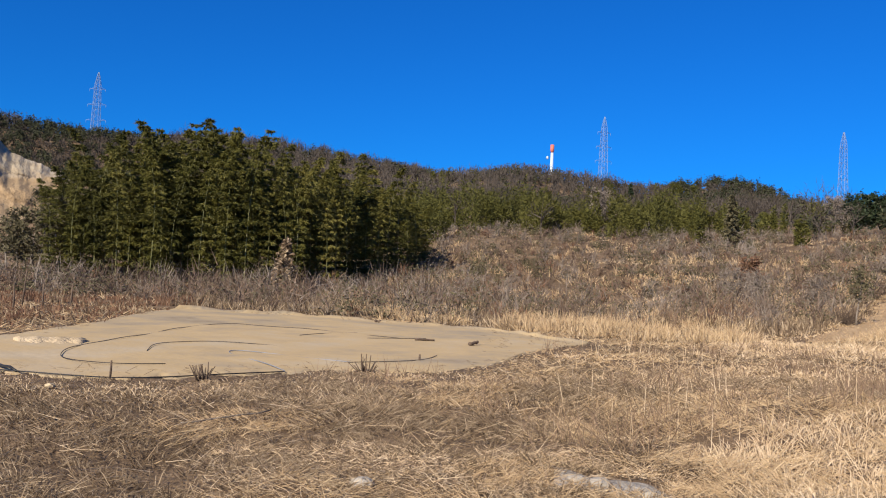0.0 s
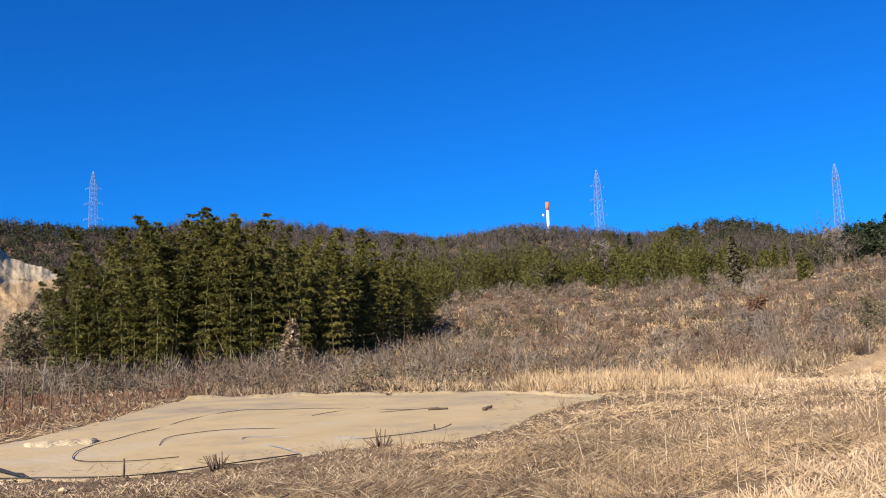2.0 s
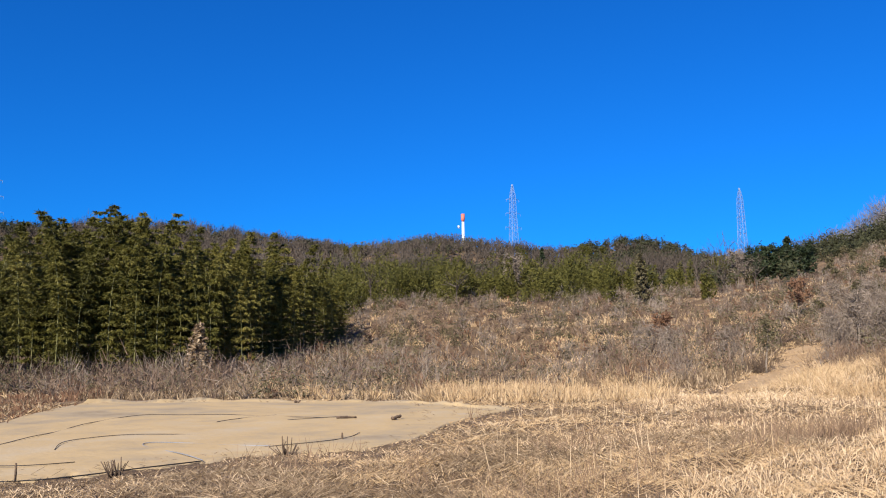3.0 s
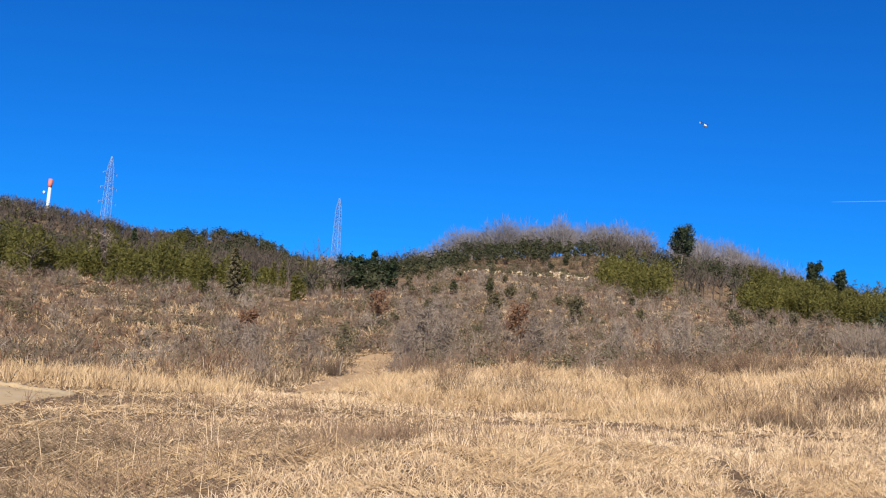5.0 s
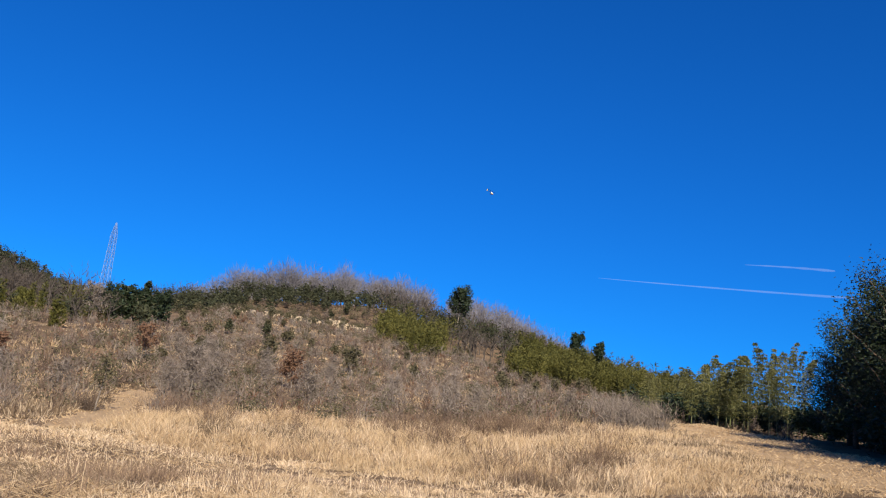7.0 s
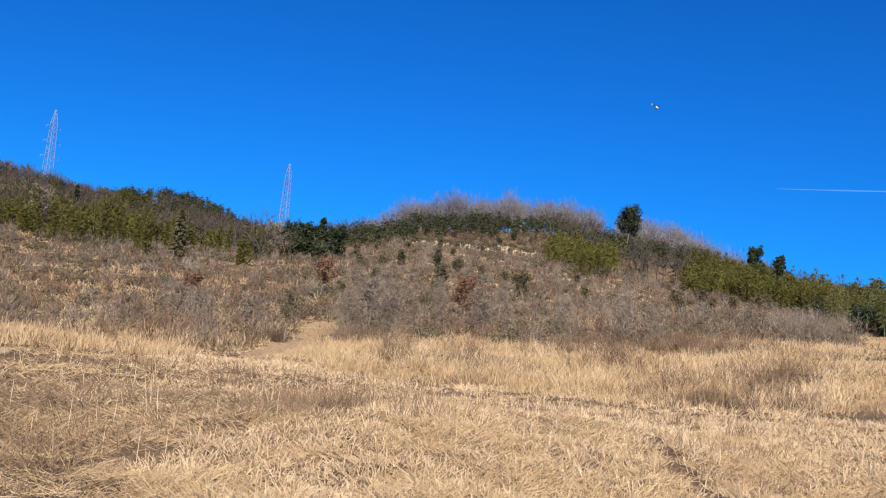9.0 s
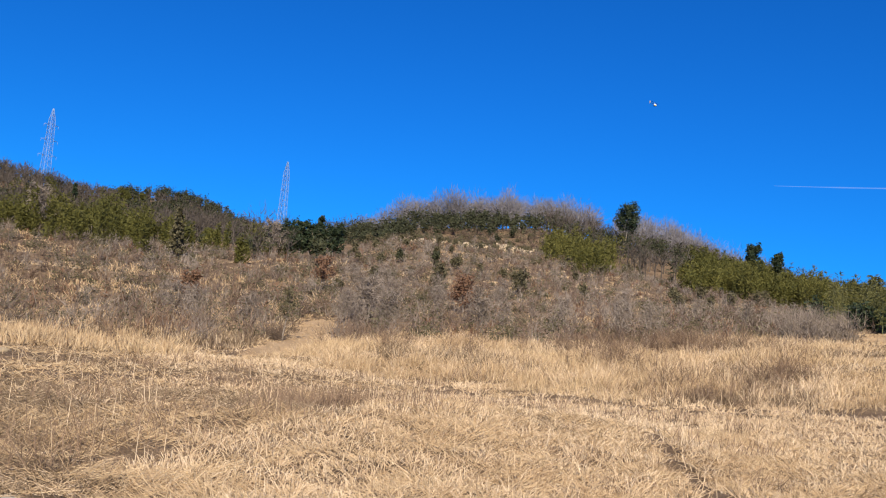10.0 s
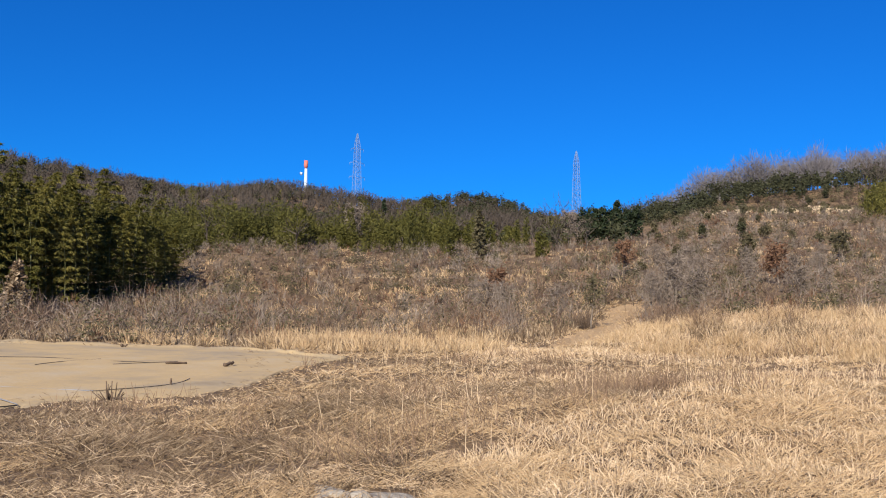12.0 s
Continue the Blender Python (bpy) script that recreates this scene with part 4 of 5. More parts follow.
# woodland kinds by place: bamboo along the foot, bare oaks on the crests, conifers to one side
crest = ((az < -9) & (az > -35) & (r > 258))
green_edge = (az > -5) & (az < 22) & (r < 175)
is_bamboo = (green_edge & (patch > 0.36 + 0.25 * bumps(x, y, 0.11, 3))) | ((az > -5) & (az < 24) & (r >= 175) & (patch > 0.86)) | ((az < -29.5 + rng.normal(0, 0.6, len(x))) & (r < 240)) | (~crest & (az > -24.6) & (az < -20.8) & (r < 205)) | ((az > 20) & (az < 42) & (r < 150))
is_ever = ~is_bamboo & ~crest & (((patch < 0.3) & (az > -9)) | ((az < 6) & (az > -3) & (r > 320)) | ((az <= -4.5) & (az > -20.5) & (r < 262)) | ((az <= -20) & (az > -30) & (patch < 0.2) & (r < 262)) | ((az > 37) & (patch < 0.75)))
is_bare = ~is_bamboo & ~is_ever
size = rng.uniform(5.0, 8.8, len(x)) * np.where(r > 250, 1.1, 1.0) * np.where(az > -6, 0.6 + 0.58 * field(x, y, 0.045, 6), 1.0)
t = is_bare & ~crest
v, f = bare_trees(x[t], y[t], size[t] * 1.0, 64, 0.08 + 0.0006 * r[t])
tagged(mesh_of("bare_woods", v, f, TWIG_FAR), "leafless grey-brown broadleaf woods on hills", "woods", kind="stuff")
t = is_bare & crest & (rng.uniform(size=len(x)) < 0.72) & ~((az > -24.9) & (az < -23.4)) & (rng.uniform(size=len(x)) < 0.35 + field(x, y, 0.07, 5))
v, f = bare_trees(x[t], y[t], size[t] * 1.45 * np.interp(az[t], [-34, -26, -16, -11, -9], [0.85, 0.9, 1.0, 0.9, 0.7]) * rng.uniform(0.85, 1.15, t.sum()), 190, np.full(t.sum(), 0.15), 20)
tagged(mesh_of("crest_trees", v, f, CREST), "tall leafless grey trees along the crest of a hill", "woods", kind="stuff")
t = is_bamboo
v, f = plumes(x[t], y[t], size[t] * np.where(az[t] > -6, np.interp(az[t], [-5, 1, 6, 20], [0.62, 0.72, 0.85, 0.95]), 0.8) * rng.uniform(0.7, 1.2, t.sum()), 8, 80, 0.3 + 0.0014 * r[t])
tagged(mesh_of("far_bamboo", v, f, BAMBOO_FAR), "olive-green bamboo thickets along the foot of the hills", "woods", kind="stuff")
t = is_ever
v, f = leafy(x[t], y[t], size[t] * 0.9 * np.where((az[t] < -4.5) & (az[t] > -20.5), 0.62 + 0.5 * field(x[t], y[t], 0.09, 7), 1.0), 70, 0.42 + 0.0012 * r[t], 1.0, lift=0.0)
tagged(mesh_of("evergreen_woods", v, f, EVER_FAR), "dark evergreen woods in patches on the hills", "woods", kind="stuff")

# brush that fills the ridge under the trees
x, y, az, r = scatter(1500, -5, 54, 310, 428, 1.0)
v, f = shrubs(x, y, rng.uniform(3.0, 6.0, len(x)), 60, np.full(len(x), 0.34), 0.9)
tagged(mesh_of("ridge_brush", v, f, TWIG_FAR), "leafless brown brush under the trees of a ridge", "shrubs", kind="stuff")

# dark bushes and young pines dotted over the scrub of the hill
x, y, az, r = scatter(110, -34, -7, 84, 226, 1.0)
ok = r > np.interp(az, [-34, -24, -12, -7], [95, 105, 110, 90])
x, y = x[ok], y[ok]
half = rng.uniform(size=len(x)) < 0.18
v, f = leafy(x[half], y[half], rng.uniform(1.4, 3.2, half.sum()), 240, np.full(half.sum(), 0.42), 1.0, lift=0.0)
tagged(mesh_of("hill_bushes", v, f, EVER_FAR), "dark green bushes dotted over a scrubby hill", "shrubs", kind="stuff")
v, f = leafy(x[~half], y[~half], rng.uniform(1.4, 3.0, (~half).sum()), 240, np.full((~half).sum(), 0.42), 1.0, lift=0.0)
tagged(mesh_of("hill_olive_bushes", v, f, OLIVE), "olive-brown bushes dotted over a scrubby hill", "shrubs", kind="stuff")

# ---- trees that stand apart ----


def on_land(az, r, sink=0.05):
    p = polar(az, r)
    return (float(p[0]), float(p[1]), float(land(p[0], p[1])) - sink)


def limbs(height, radius, count, spread, start=0.3, seed=1, sides=6, lean=0.0):
    """A trunk and limbs as tubes, and the limbs' ends."""
    q = np.random.default_rng(seed)
    zz = np.linspace(0, height, 8)
    tr = np.stack([lean * zz + 0.03 * height * np.sin(zz / height * 5 + seed), 0.03 * height * np.cos(zz / height * 4 + seed) - 0.03 * height, zz], 1)
    trunk = tube(tr, np.interp(zz, [0, height * 0.05, height], [radius * 1.4, radius, radius * 0.2]), 8)
    ends, arms = [], []
    for k in range(count):
        h = height * (start + (0.95 - start) * (k + q.uniform(0, 0.8)) / count)
        c = np.array([np.interp(h, zz, tr[:, 0]), np.interp(h, zz, tr[:, 1]), h])
        a = k * 2.4 + q.uniform(-0.4, 0.4)
        ln = spread * (1.05 - 0.6 * (h / height)) * q.uniform(0.7, 1.1)
        s = np.linspace(0, 1, 5)
        arm = c + np.stack([np.cos(a) * ln * s, np.sin(a) * ln * s, ln * (0.35 * s + 0.4 * s**2)], 1) + q.normal(0, 0.03 * ln, (5, 3)) * s[:, None]
        arms.append(tube(arm, radius * 0.45 * np.linspace(1, 0.2, 5) * (1.1 - 0.6 * h / height), 5))
        ends.append(arm)
    return trunk, arms, np.array(ends)


def broadleaf(name, at, height, spread, leafcount, leaf, mat, label, seed, start=0.3, bark=BARK, category="tree", group="", hang=0.2, arms_n=14, radius=None, broad=0.42):
    t = thing(name, at, label, category, group)
    trunk, arms, ends = limbs(height * 0.95, radius or height * 0.018, arms_n, spread, start, seed)
    mesh_of("trunk", *trunk, bark, t)
    for arm in arms:
        mesh_of("limb", *arm, bark, t)
    q = np.random.default_rng(seed + 50)
    leafcount *= 2
    pick = q.integers(0, len(ends), leafcount)
    s = q.uniform(0.22, 1.06, leafcount)
    lo = np.clip((s * 4).astype(int), 0, 3)
    fr = s * 4 - lo
    c = ends[pick, lo] * (1 - fr)[:, None] + ends[pick, lo + 1] * fr[:, None]
    clump = np.clip(q.normal(0, 1, (len(ends) * 5, 3)), -1.5, 1.5)
    c = c + np.clip(q.normal(0, 1, (leafcount, 3)), -1.5, 1.5) * spread * 0.085 + clump[pick * 5 + q.integers(0, 5, leafcount)] * spread * 0.115
    c[:, 2] = np.maximum(c[:, 2], height * start * 0.5)
    mesh_of("crown", *sprays(c, leaf * 1.25 * q.uniform(0.6, 1.4, leafcount), hang, broad), mat, t)
    return t


def conifer(name, at, height, width, label, seed, mat=EVERGREEN):
    t = thing(name, at, label, "tree")
    q = np.random.default_rng(seed)
    mesh_of("trunk", *tube([[0, 0, 0], [0.05, 0, height * 0.5], [0, 0, height]], [height * 0.022, height * 0.014, 0.02], 7), BARK, t)
    n = 130
    h = np.sort(q.uniform(0.1, 0.98, n))
    a = q.uniform(0, 6.28, n)
    ln = width * (1 - h) ** 0.75 * q.uniform(0.55, 1.15, n) + 0.1
    cs = []
    for k in range(n):
        s = q.uniform(0.1, 1, (22, 1))
        cs.append(np.concatenate([np.cos(a[k]) * ln[k] * s, np.sin(a[k]) * ln[k] * s, h[k] * height - ln[k] * 0.25 * s**2], 1) + q.normal(0, 0.05 * width, (22, 3)))
    c = np.concatenate(cs)
    mesh_of("crown", *sprays(c, 0.14 * height ** 0.6 * q.uniform(0.6, 1.3, len(c)), 0.2), mat, t)
    return t


def bamboo(name, at, height, seed, label, leafcount=4200, mat=BAMBOO, low=0.1, group="bamboo grove", bend=0.16):
    """One bamboo: a culm that nods at its tip, and at each joint feathered branches that rise, arch over and carry hanging leaves."""
    t = thing(name, at, label, "bamboo", group)
    q = np.random.default_rng(seed)
    s = np.linspace(0, 1, 14)
    a = q.uniform(0, 6.28)
    b = bend * height * s**3.4
    cul = np.stack([np.cos(a) * b, np.sin(a) * b, height * (s - 0.06 * s**6)], 1)
    rr = 0.04 * (1 - s * 0.93)
    rr[1:-1:2] *= 1.12
    mesh_of("culm", *tube(cul, rr, 6), CULM, t)
    joints = np.clip(np.linspace(low, 0.995, 25) + q.normal(0, 0.014, 25), low, 0.998)
    arms = []
    for k, h in enumerate(joints):
        for side in (0, 1, 2, 3):
            arms.append((h, k * 2.4 + side * 1.57 + q.uniform(-0.5, 0.5)))
    m = leafcount // len(arms)
    cs, ds = [], []
    for h, an in arms:
        c0 = np.array([np.interp(h, s, cul[:, j]) for j in range(3)])
        ln = np.interp(h, [low, 0.3, 0.55, 0.8, 1.0], [0.6, 1.0, 1.1, 0.7, 0.16]) * q.uniform(0.55, 1.25)
        u = q.uniform(0.08, 1, m) ** 0.8
        out = ln * (0.85 * u)
        up = ln * (0.75 * u - 0.7 * u**2.4)
        c = c0 + np.stack([np.cos(an) * out, np.sin(an) * out, up], 1) + q.normal(0, 0.035, (m, 3)) * [1, 1, 0.6]
        d = np.stack([np.cos(an) * np.ones(m), np.sin(an) * np.ones(m), -0.55 * np.ones(m)], 1) + q.normal(0, 0.55, (m, 3))
        cs.append(c)
        ds.append(d / np.linalg.norm(d, axis=1, keepdims=True))
    c, d = np.concatenate(cs), np.concatenate(ds)
    ln = q.uniform(0.14, 0.32, len(c))
    mesh_of("foliage", *spikes(c, d, ln, ln * 0.27), mat, t)
    return t


BAMBOO_LABEL = "tall olive-green bamboo with drooping feathery leaf sprays"
kinds = [bamboo("bamboo_plant", on_land(a, q), h, sd, BAMBOO_LABEL) for a, q, h, sd in ((36.6, 72, 10.4, 11), (34.9, 71, 10.6, 12), (33.4, 71, 10.4, 13), (31.5, 73, 8.8, 14), (28.2, 74, 9.2, 15))]
q = np.random.default_rng(5)
for k in range(165):
    a = 21.0 + 22.4 * ((k * 0.618034) % 1.0)
    deep = (k % 4) / 4 + q.uniform(0, 0.25)
    d = np.interp(a, [21, 24, 28, 36, 43], [88, 78, 72, 70, 74]) + 15 * deep
    want = np.interp(a, [21, 22, 25, 27.4, 30, 33, 36.5, 39.5, 41, 42.2, 43.6], [5.6, 6.6, 7.7, 8.3, 7.9, 9.3, 9.4, 8.6, 8.2, 7.4, 6.0]) + q.normal(-0.35, 0.7)
    at = Vector(on_land(a, d))
    h = max(3.5, EYE + d * math.tan(radians(want)) - at.z)
    sc = h / 9.9
    ob = copy_thing(kinds[int(q.integers(0, 5))], Matrix.LocRotScale(at, Euler((q.normal(0, 0.03), q.normal(0, 0.03), q.uniform(0, 6.28))), None))
    wide = max(0.85, sc) * q.uniform(0.85, 1.15)
    ob.scale = (wide, wide, sc)

# sparse pale bamboos at the end of the track
kinds2 = [bamboo("bamboo_plant", on_land(a, q), h, sd, "slender bamboo with bare pale culms and a thin crown", 1500, BAMBOO_PALE, 0.2, "bamboos by the track") for a, q, h, sd in ((-42.2, 80, 6.6, 31), (-43.2, 76, 6.6, 32), (-44.6, 74, 7.0, 33))]
for k in range(48):
    a, d = q.uniform(-46.5, -37.5), q.uniform(77, 98)
    want = np.interp(a, [-46, -44.5, -41.5, -39, -37], [8.2, 7.6, 7.2, 6.4, 6.0]) + q.normal(-0.5, 0.45)
    at = Vector(on_land(a, d))
    h = max(3.0, EYE + d * math.tan(radians(want)) - at.z)
    ob = copy_thing(kinds2[k % 3], Matrix.LocRotScale(at, Euler((0, 0, q.uniform(0, 6.28))), None))
    ob.scale = (0.85, 0.85, h / 6.7)

# the dark wood beside the track, with unseen trees added to shade it
DARK_LABEL = "dense dark evergreen tree beside the track, unseen ones added for shade"
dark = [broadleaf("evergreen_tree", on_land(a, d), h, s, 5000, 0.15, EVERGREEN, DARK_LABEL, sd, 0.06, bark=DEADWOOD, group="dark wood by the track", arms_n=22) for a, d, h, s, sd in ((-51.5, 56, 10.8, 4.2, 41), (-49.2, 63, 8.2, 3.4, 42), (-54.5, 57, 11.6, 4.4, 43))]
# most beyond -56 degrees are unseen, added to cast shade on wood and track
for a, d, h in ((-60, 42, 13), (-64, 40, 15), (-68, 38.5, 16), (-72, 37.5, 16), (-76, 37, 17), (-80, 36, 16), (-84, 36, 17), (-88, 35, 16), (-93, 35, 17), (-98, 35, 16), (-57.5, 45, 10), (-48.0, 74, 6.6), (-48.8, 68, 6.6), (-56.8, 47, 5.5), (-60.5, 45, 5.5), (-65, 45, 6), (-50.4, 60, 8.6), (-50.8, 66, 10.8), (-52.6, 56, 11.0), (-53.2, 62, 12), (-55.5, 54, 11.5), (-57, 60, 13), (-58.5, 52, 11), (-61, 57, 13), (-62, 51, 11), (-66, 50, 11.5), (-61, 45, 13), (-64, 43, 14), (-67.5, 43, 15), (-62.4, 49.5, 14), (-65.5, 49, 15), (-68, 55, 16), (-64, 55, 16), (-71.5, 45, 16), (-75, 49, 16), (-79, 46, 15), (-85, 46, 15), (-92, 47, 15), (-71, 52, 15), (-49.2, 72, 8.5), (-51.5, 70, 11.5)):
    src = dark[int(q.integers(0, 3))]
    base_h = {0: 10.8, 1: 8.2, 2: 11.6}[dark.index(src)]
    ob = copy_thing(src, Matrix.LocRotScale(Vector(on_land(a, d)), Euler((0, 0, q.uniform(0, 6.28))), None))
    ob.scale = (0.95 * max(0.8, h / base_h), 0.95 * max(0.8, h / base_h), h / base_h)

# thicket under the dark wood
x, y, az, r = scatter(430, -68, -36.5, 46, 98, 0.8)
ok = ~near_line(x, y, ROAD, 4.5) & ((az < -46.5) | (r > 79))
x, y = x[ok], y[ok]
v, f = leafy(x, y, rng.uniform(1.8, 3.6, len(x)), 220, np.interp(np.hypot(x, y), [46, 60, 90], [0.26, 0.32, 0.45]), 1.0, lift=0.0)
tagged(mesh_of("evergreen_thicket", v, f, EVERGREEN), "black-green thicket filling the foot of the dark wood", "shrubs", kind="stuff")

# single trees


def tall(az, r, el):
    return EYE + r * math.tan(radians(el)) - on_land(az, r)[2]


broadleaf("young_tree", on_land(-4.75, 50), 3.1, 1.0, 210, 0.15, OLIVE, "small half-bare tree with a pale trunk beside an earth trail", 61, 0.4, arms_n=12, radius=0.05)
broadleaf("oak_tree", on_land(-6.65, 92), 3.5, 1.5, 620, 0.22, TWIG_RED, "small oak still holding rust-red dead leaves", 62, 0.25)
broadleaf("bare_tree", on_land(-9.7, 62), 3.6, 1.4, 800, 0.4, TWIG_GREY, "leafless grey tree with crooked spreading limbs", 63, 0.3, arms_n=18, hang=-0.6, broad=0.07)
broadleaf("oak_tree", on_land(-15.6, 80), 3.4, 1.6, 700, 0.22, TWIG_RED, "bushy oak with brown dead leaves among scrub", 64, 0.15)
broadleaf("pine_tree", on_land(-14.0, 95), 3.4, 1.2, 480, 0.24, OLIVE, "young olive-green pine on a scrubby slope", 65, 0.2)
broadleaf("pine_tree", on_land(-19.2, 110), 3.2, 1.2, 440, 0.24, OLIVE, "young olive-green pine on a scrubby slope", 66, 0.2)
broadleaf("oak_tree", on_land(1.2, 76), 2.6, 1.2, 450, 0.22, TWIG_RED, "low oak with reddish dead leaves", 67, 0.2)
broadleaf("round_tree", on_land(-25.4, 226), tall(-25.4, 226, 9.75), 4.3, 1900, 0.45, EVERGREEN, "dark round-crowned evergreen standing above bare woods", 68, 0.5)
broadleaf("round_tree", on_land(-33.0, 226), tall(-33.0, 226, 7.8), 3.0, 2200, 0.45, EVERGREEN, "dark rounded evergreen on the falling ridge", 69, 0.3)
broadleaf("small_evergreen", on_land(-34.4, 226), tall(-34.4, 226, 7.4), 1.7, 1000, 0.5, EVERGREEN, "small thin-trunked evergreen on the ridge", 70, 0.5)
conifer("fir_tree", on_land(-6.3, 150), tall(-6.3, 150, 7.5), 1.9, "dark narrow fir at the edge of woods", 71)
conifer("fir_tree", on_land(2.3, 118), tall(2.3, 118, 7.0), 1.4, "narrow brownish cedar rising above bamboo", 72, OLIVE)
conifer("fir_tree", on_land(8.35, 230), tall(8.35, 230, 7.55), 2.0, "dark pointed conifer in bare woods", 73)
conifer("pine_tree", on_land(29.7, 64), 3.9, 1.25, "young pine gone pale and dry in front of bamboo", 74, GRASS_BROWN)
broadleaf("pale_tree", on_land(10.1, 128), 6.5, 2.2, 700, 0.7, TWIG_GREY, "whitish bare tree rising out of green bamboo", 76, 0.25, arms_n=18, hang=-0.6, broad=0.08)
for a, el, sd in ((-4.4, 6.95, 77), (-5.1, 7.15, 78), (-5.75, 6.9, 79), (-7.2, 6.9, 80)):
    broadleaf("evergreen_tree", on_land(a, 150), tall(a, 150, el), 2.2, 900, 0.4, EVERGREEN, "dark rounded evergreen in a saddle of the hills", sd, 0.15, group="evergreens in the saddle")
broadleaf("pale_tree", on_land(-3.4, 148), 6.0, 2.2, 700, 0.7, TWIG_GREY, "whitish bare tree at the forest edge", 75, 0.25, arms_n=18, hang=-0.6, broad=0.08)
small = [broadleaf("bare_tree", on_land(a, d), h, s, 300, 0.36, TWIG_GREY, "small leafless grey tree with many fine twigs on a slope", sd, 0.22, arms_n=16, hang=-0.6, group="bare trees on the slope", radius=0.035, broad=0.07) for a, d, h, s, sd in ((-8.4, 55, 3.0, 1.2, 91), (-11.2, 58, 2.7, 1.1, 92), (-2.6, 54, 2.6, 1.0, 93))]
for k in range(28):
    a = q.uniform(-33, 4) if k % 2 else q.uniform(-20, 2)
    a = a - 5 if abs(a + 5.5) < 2.8 else a
    d = q.uniform(54, 74) if k % 3 else q.uniform(74, 105)
    sc = q.uniform(0.7, 1.15)
    ob = copy_thing(small[k % 3], Matrix.LocRotScale(Vector(on_land(a, d)), Euler((0, 0, q.uniform(0, 6.28))), None))
    ob.scale = (sc, sc, sc * q.uniform(0.85, 1.1))
for a, d, h, sd in ((43.4, 84, 7.0, 81), (44.6, 80, 5.5, 82), (42.8, 78, 6.6, 83), (45.4, 92, 6.0, 84), (44.0, 88, 7.2, 85), (43.7, 76, 5.0, 86), (42.9, 90, 7.6, 87), (45.0, 78, 3.8, 88)):
    broadleaf("thin_tree", on_land(a, d), h, 1.5, 420, 0.26, OLIVE, "thin half-bare tree with olive leaves before the sand cliff", sd, 0.2, arms_n=16)

# ---- the sand cliff of the old quarry ----
cu, cv = np.linspace(42.4, 60, 320), np.linspace(0, 1, 130)
CU, CV = np.meshgrid(cu, cv)
top_el = np.interp(CU, [42.4, 43.2, 44.6, 45.6, 46.2, 46.7, 47.4, 48.2, 50.6, 53, 60], [5.9, 6.35, 6.8, 7.1, 7.65, 8.05, 7.85, 7.5, 7.6, 7.2, 6.6]) + 0.04 * np.sin(CU * 5.3) + 0.015 * np.sin(CU * 17)
low_el = 1.0
EL = low_el + (top_el - low_el) * CV
sl = np.interp(CV, [0, 0.18, 0.4, 0.55, 0.68, 0.76, 0.79, 0.9, 1.0], [0, 8, 17, 21, 23, 29, 30, 32, 37])
lump = bumps(CU * 1.7, CV * 5, 1.0, 2)
lump2 = bumps(CU * 0.9, CV * 3, 1.0, 5)
gully = (0.18 + 0.25 * lump) * np.abs(np.sin(CU * 3.4 + 7.5 * CV + 1.6 * np.sin(CU * 1.3) + 0.8 * lump)) * np.interp(CV, [0, 0.3, 0.45, 0.7, 0.76, 1], [0.03, 0.06, 0.4, 0.45, 0.05, 0.1])
gully = gully + 2.0 * lump2 * np.interp(CV, [0, 0.2, 0.5, 0.75, 0.8], [0.5, 1, 0.9, 0.2, 0])
flute = (0.09 + 0.14 * bumps(CU * 2.3, CV, 1.0, 1)) * np.abs(np.sin(CU * 6.3 + 2.2 * np.sin(CU * 2.1) + 0.9 * np.sin(CU * 13))) * np.interp(CV, [0, 0.78, 0.82, 0.97, 1], [0, 0, 1, 1, 0.2])
hole = 8.0 * np.exp(-(((CU - 46.95 + 0.04 * np.sin(CV * 50)) / 0.15) ** 4 + ((CV - 0.83) / 0.052) ** 6))
hole += 0.5 * np.exp(-(((CU - 47.7) / 0.1) ** 4 + ((CV - 0.84) / 0.05) ** 4))
rills = 1.0 * np.abs(np.sin(CU * 8.5 + 16 * CV + 1.2 * lump + 0.7 * np.sin(CU * 2.7))) * np.interp(CV, [0.3, 0.42, 0.5, 0.68, 0.74], [0, 0.5, 0.9, 0.7, 0]) * (0.6 + 0.6 * lump2)
ledges = rills + 0.05 * np.abs(np.sin(CU * 21 + 3 * np.sin(CU * 5) + 4 * CV)) * np.interp(CV, [0.4, 0.6, 0.8, 1], [0, 0.6, 1, 1]) + 0.7 * bumps(CU * 1.3, CV * 6, 1.0, 7) * np.interp(CV, [0, 0.1, 0.7, 0.8], [0.3, 1, 1, 0.3]) + 0.5 * bumps(CU * 3.1 + 4 * CV, CV * 15, 1.0, 3) + 0.35 * np.abs(bumps(CU * 5.3 + 6 * CV, CV * 5, 1.0, 1))
ledges = ledges + 0.45 * np.tanh(3 * np.sin(46 * CV + 0.5 * CU + 2.0 * lump2)) * (0.4 + 0.6 * np.abs(lump)) * np.interp(CV, [0, 0.3, 0.45, 0.95, 1], [0, 0.3, 1, 1, 0.3])
rough = gully + flute + ledges + 0.3 * bumps(CU, CV * 14, 2.6) + 0.2 * bumps(CU * 3, CV * 9, 1.1, 4)
CRR = 168 + sl + hole + rough * np.interp(CV, [0, 0.4, 0.52, 0.7, 0.78, 1], [0.2, 0.3, 0.6, 0.6, 0.5, 0.6])
ccxy = polar(CU, CRR)
ccz = EYE + (168 + sl) * np.tan(np.radians(EL)) + 0.08 * bumps(CU * 5, CV * 20, 1.7)
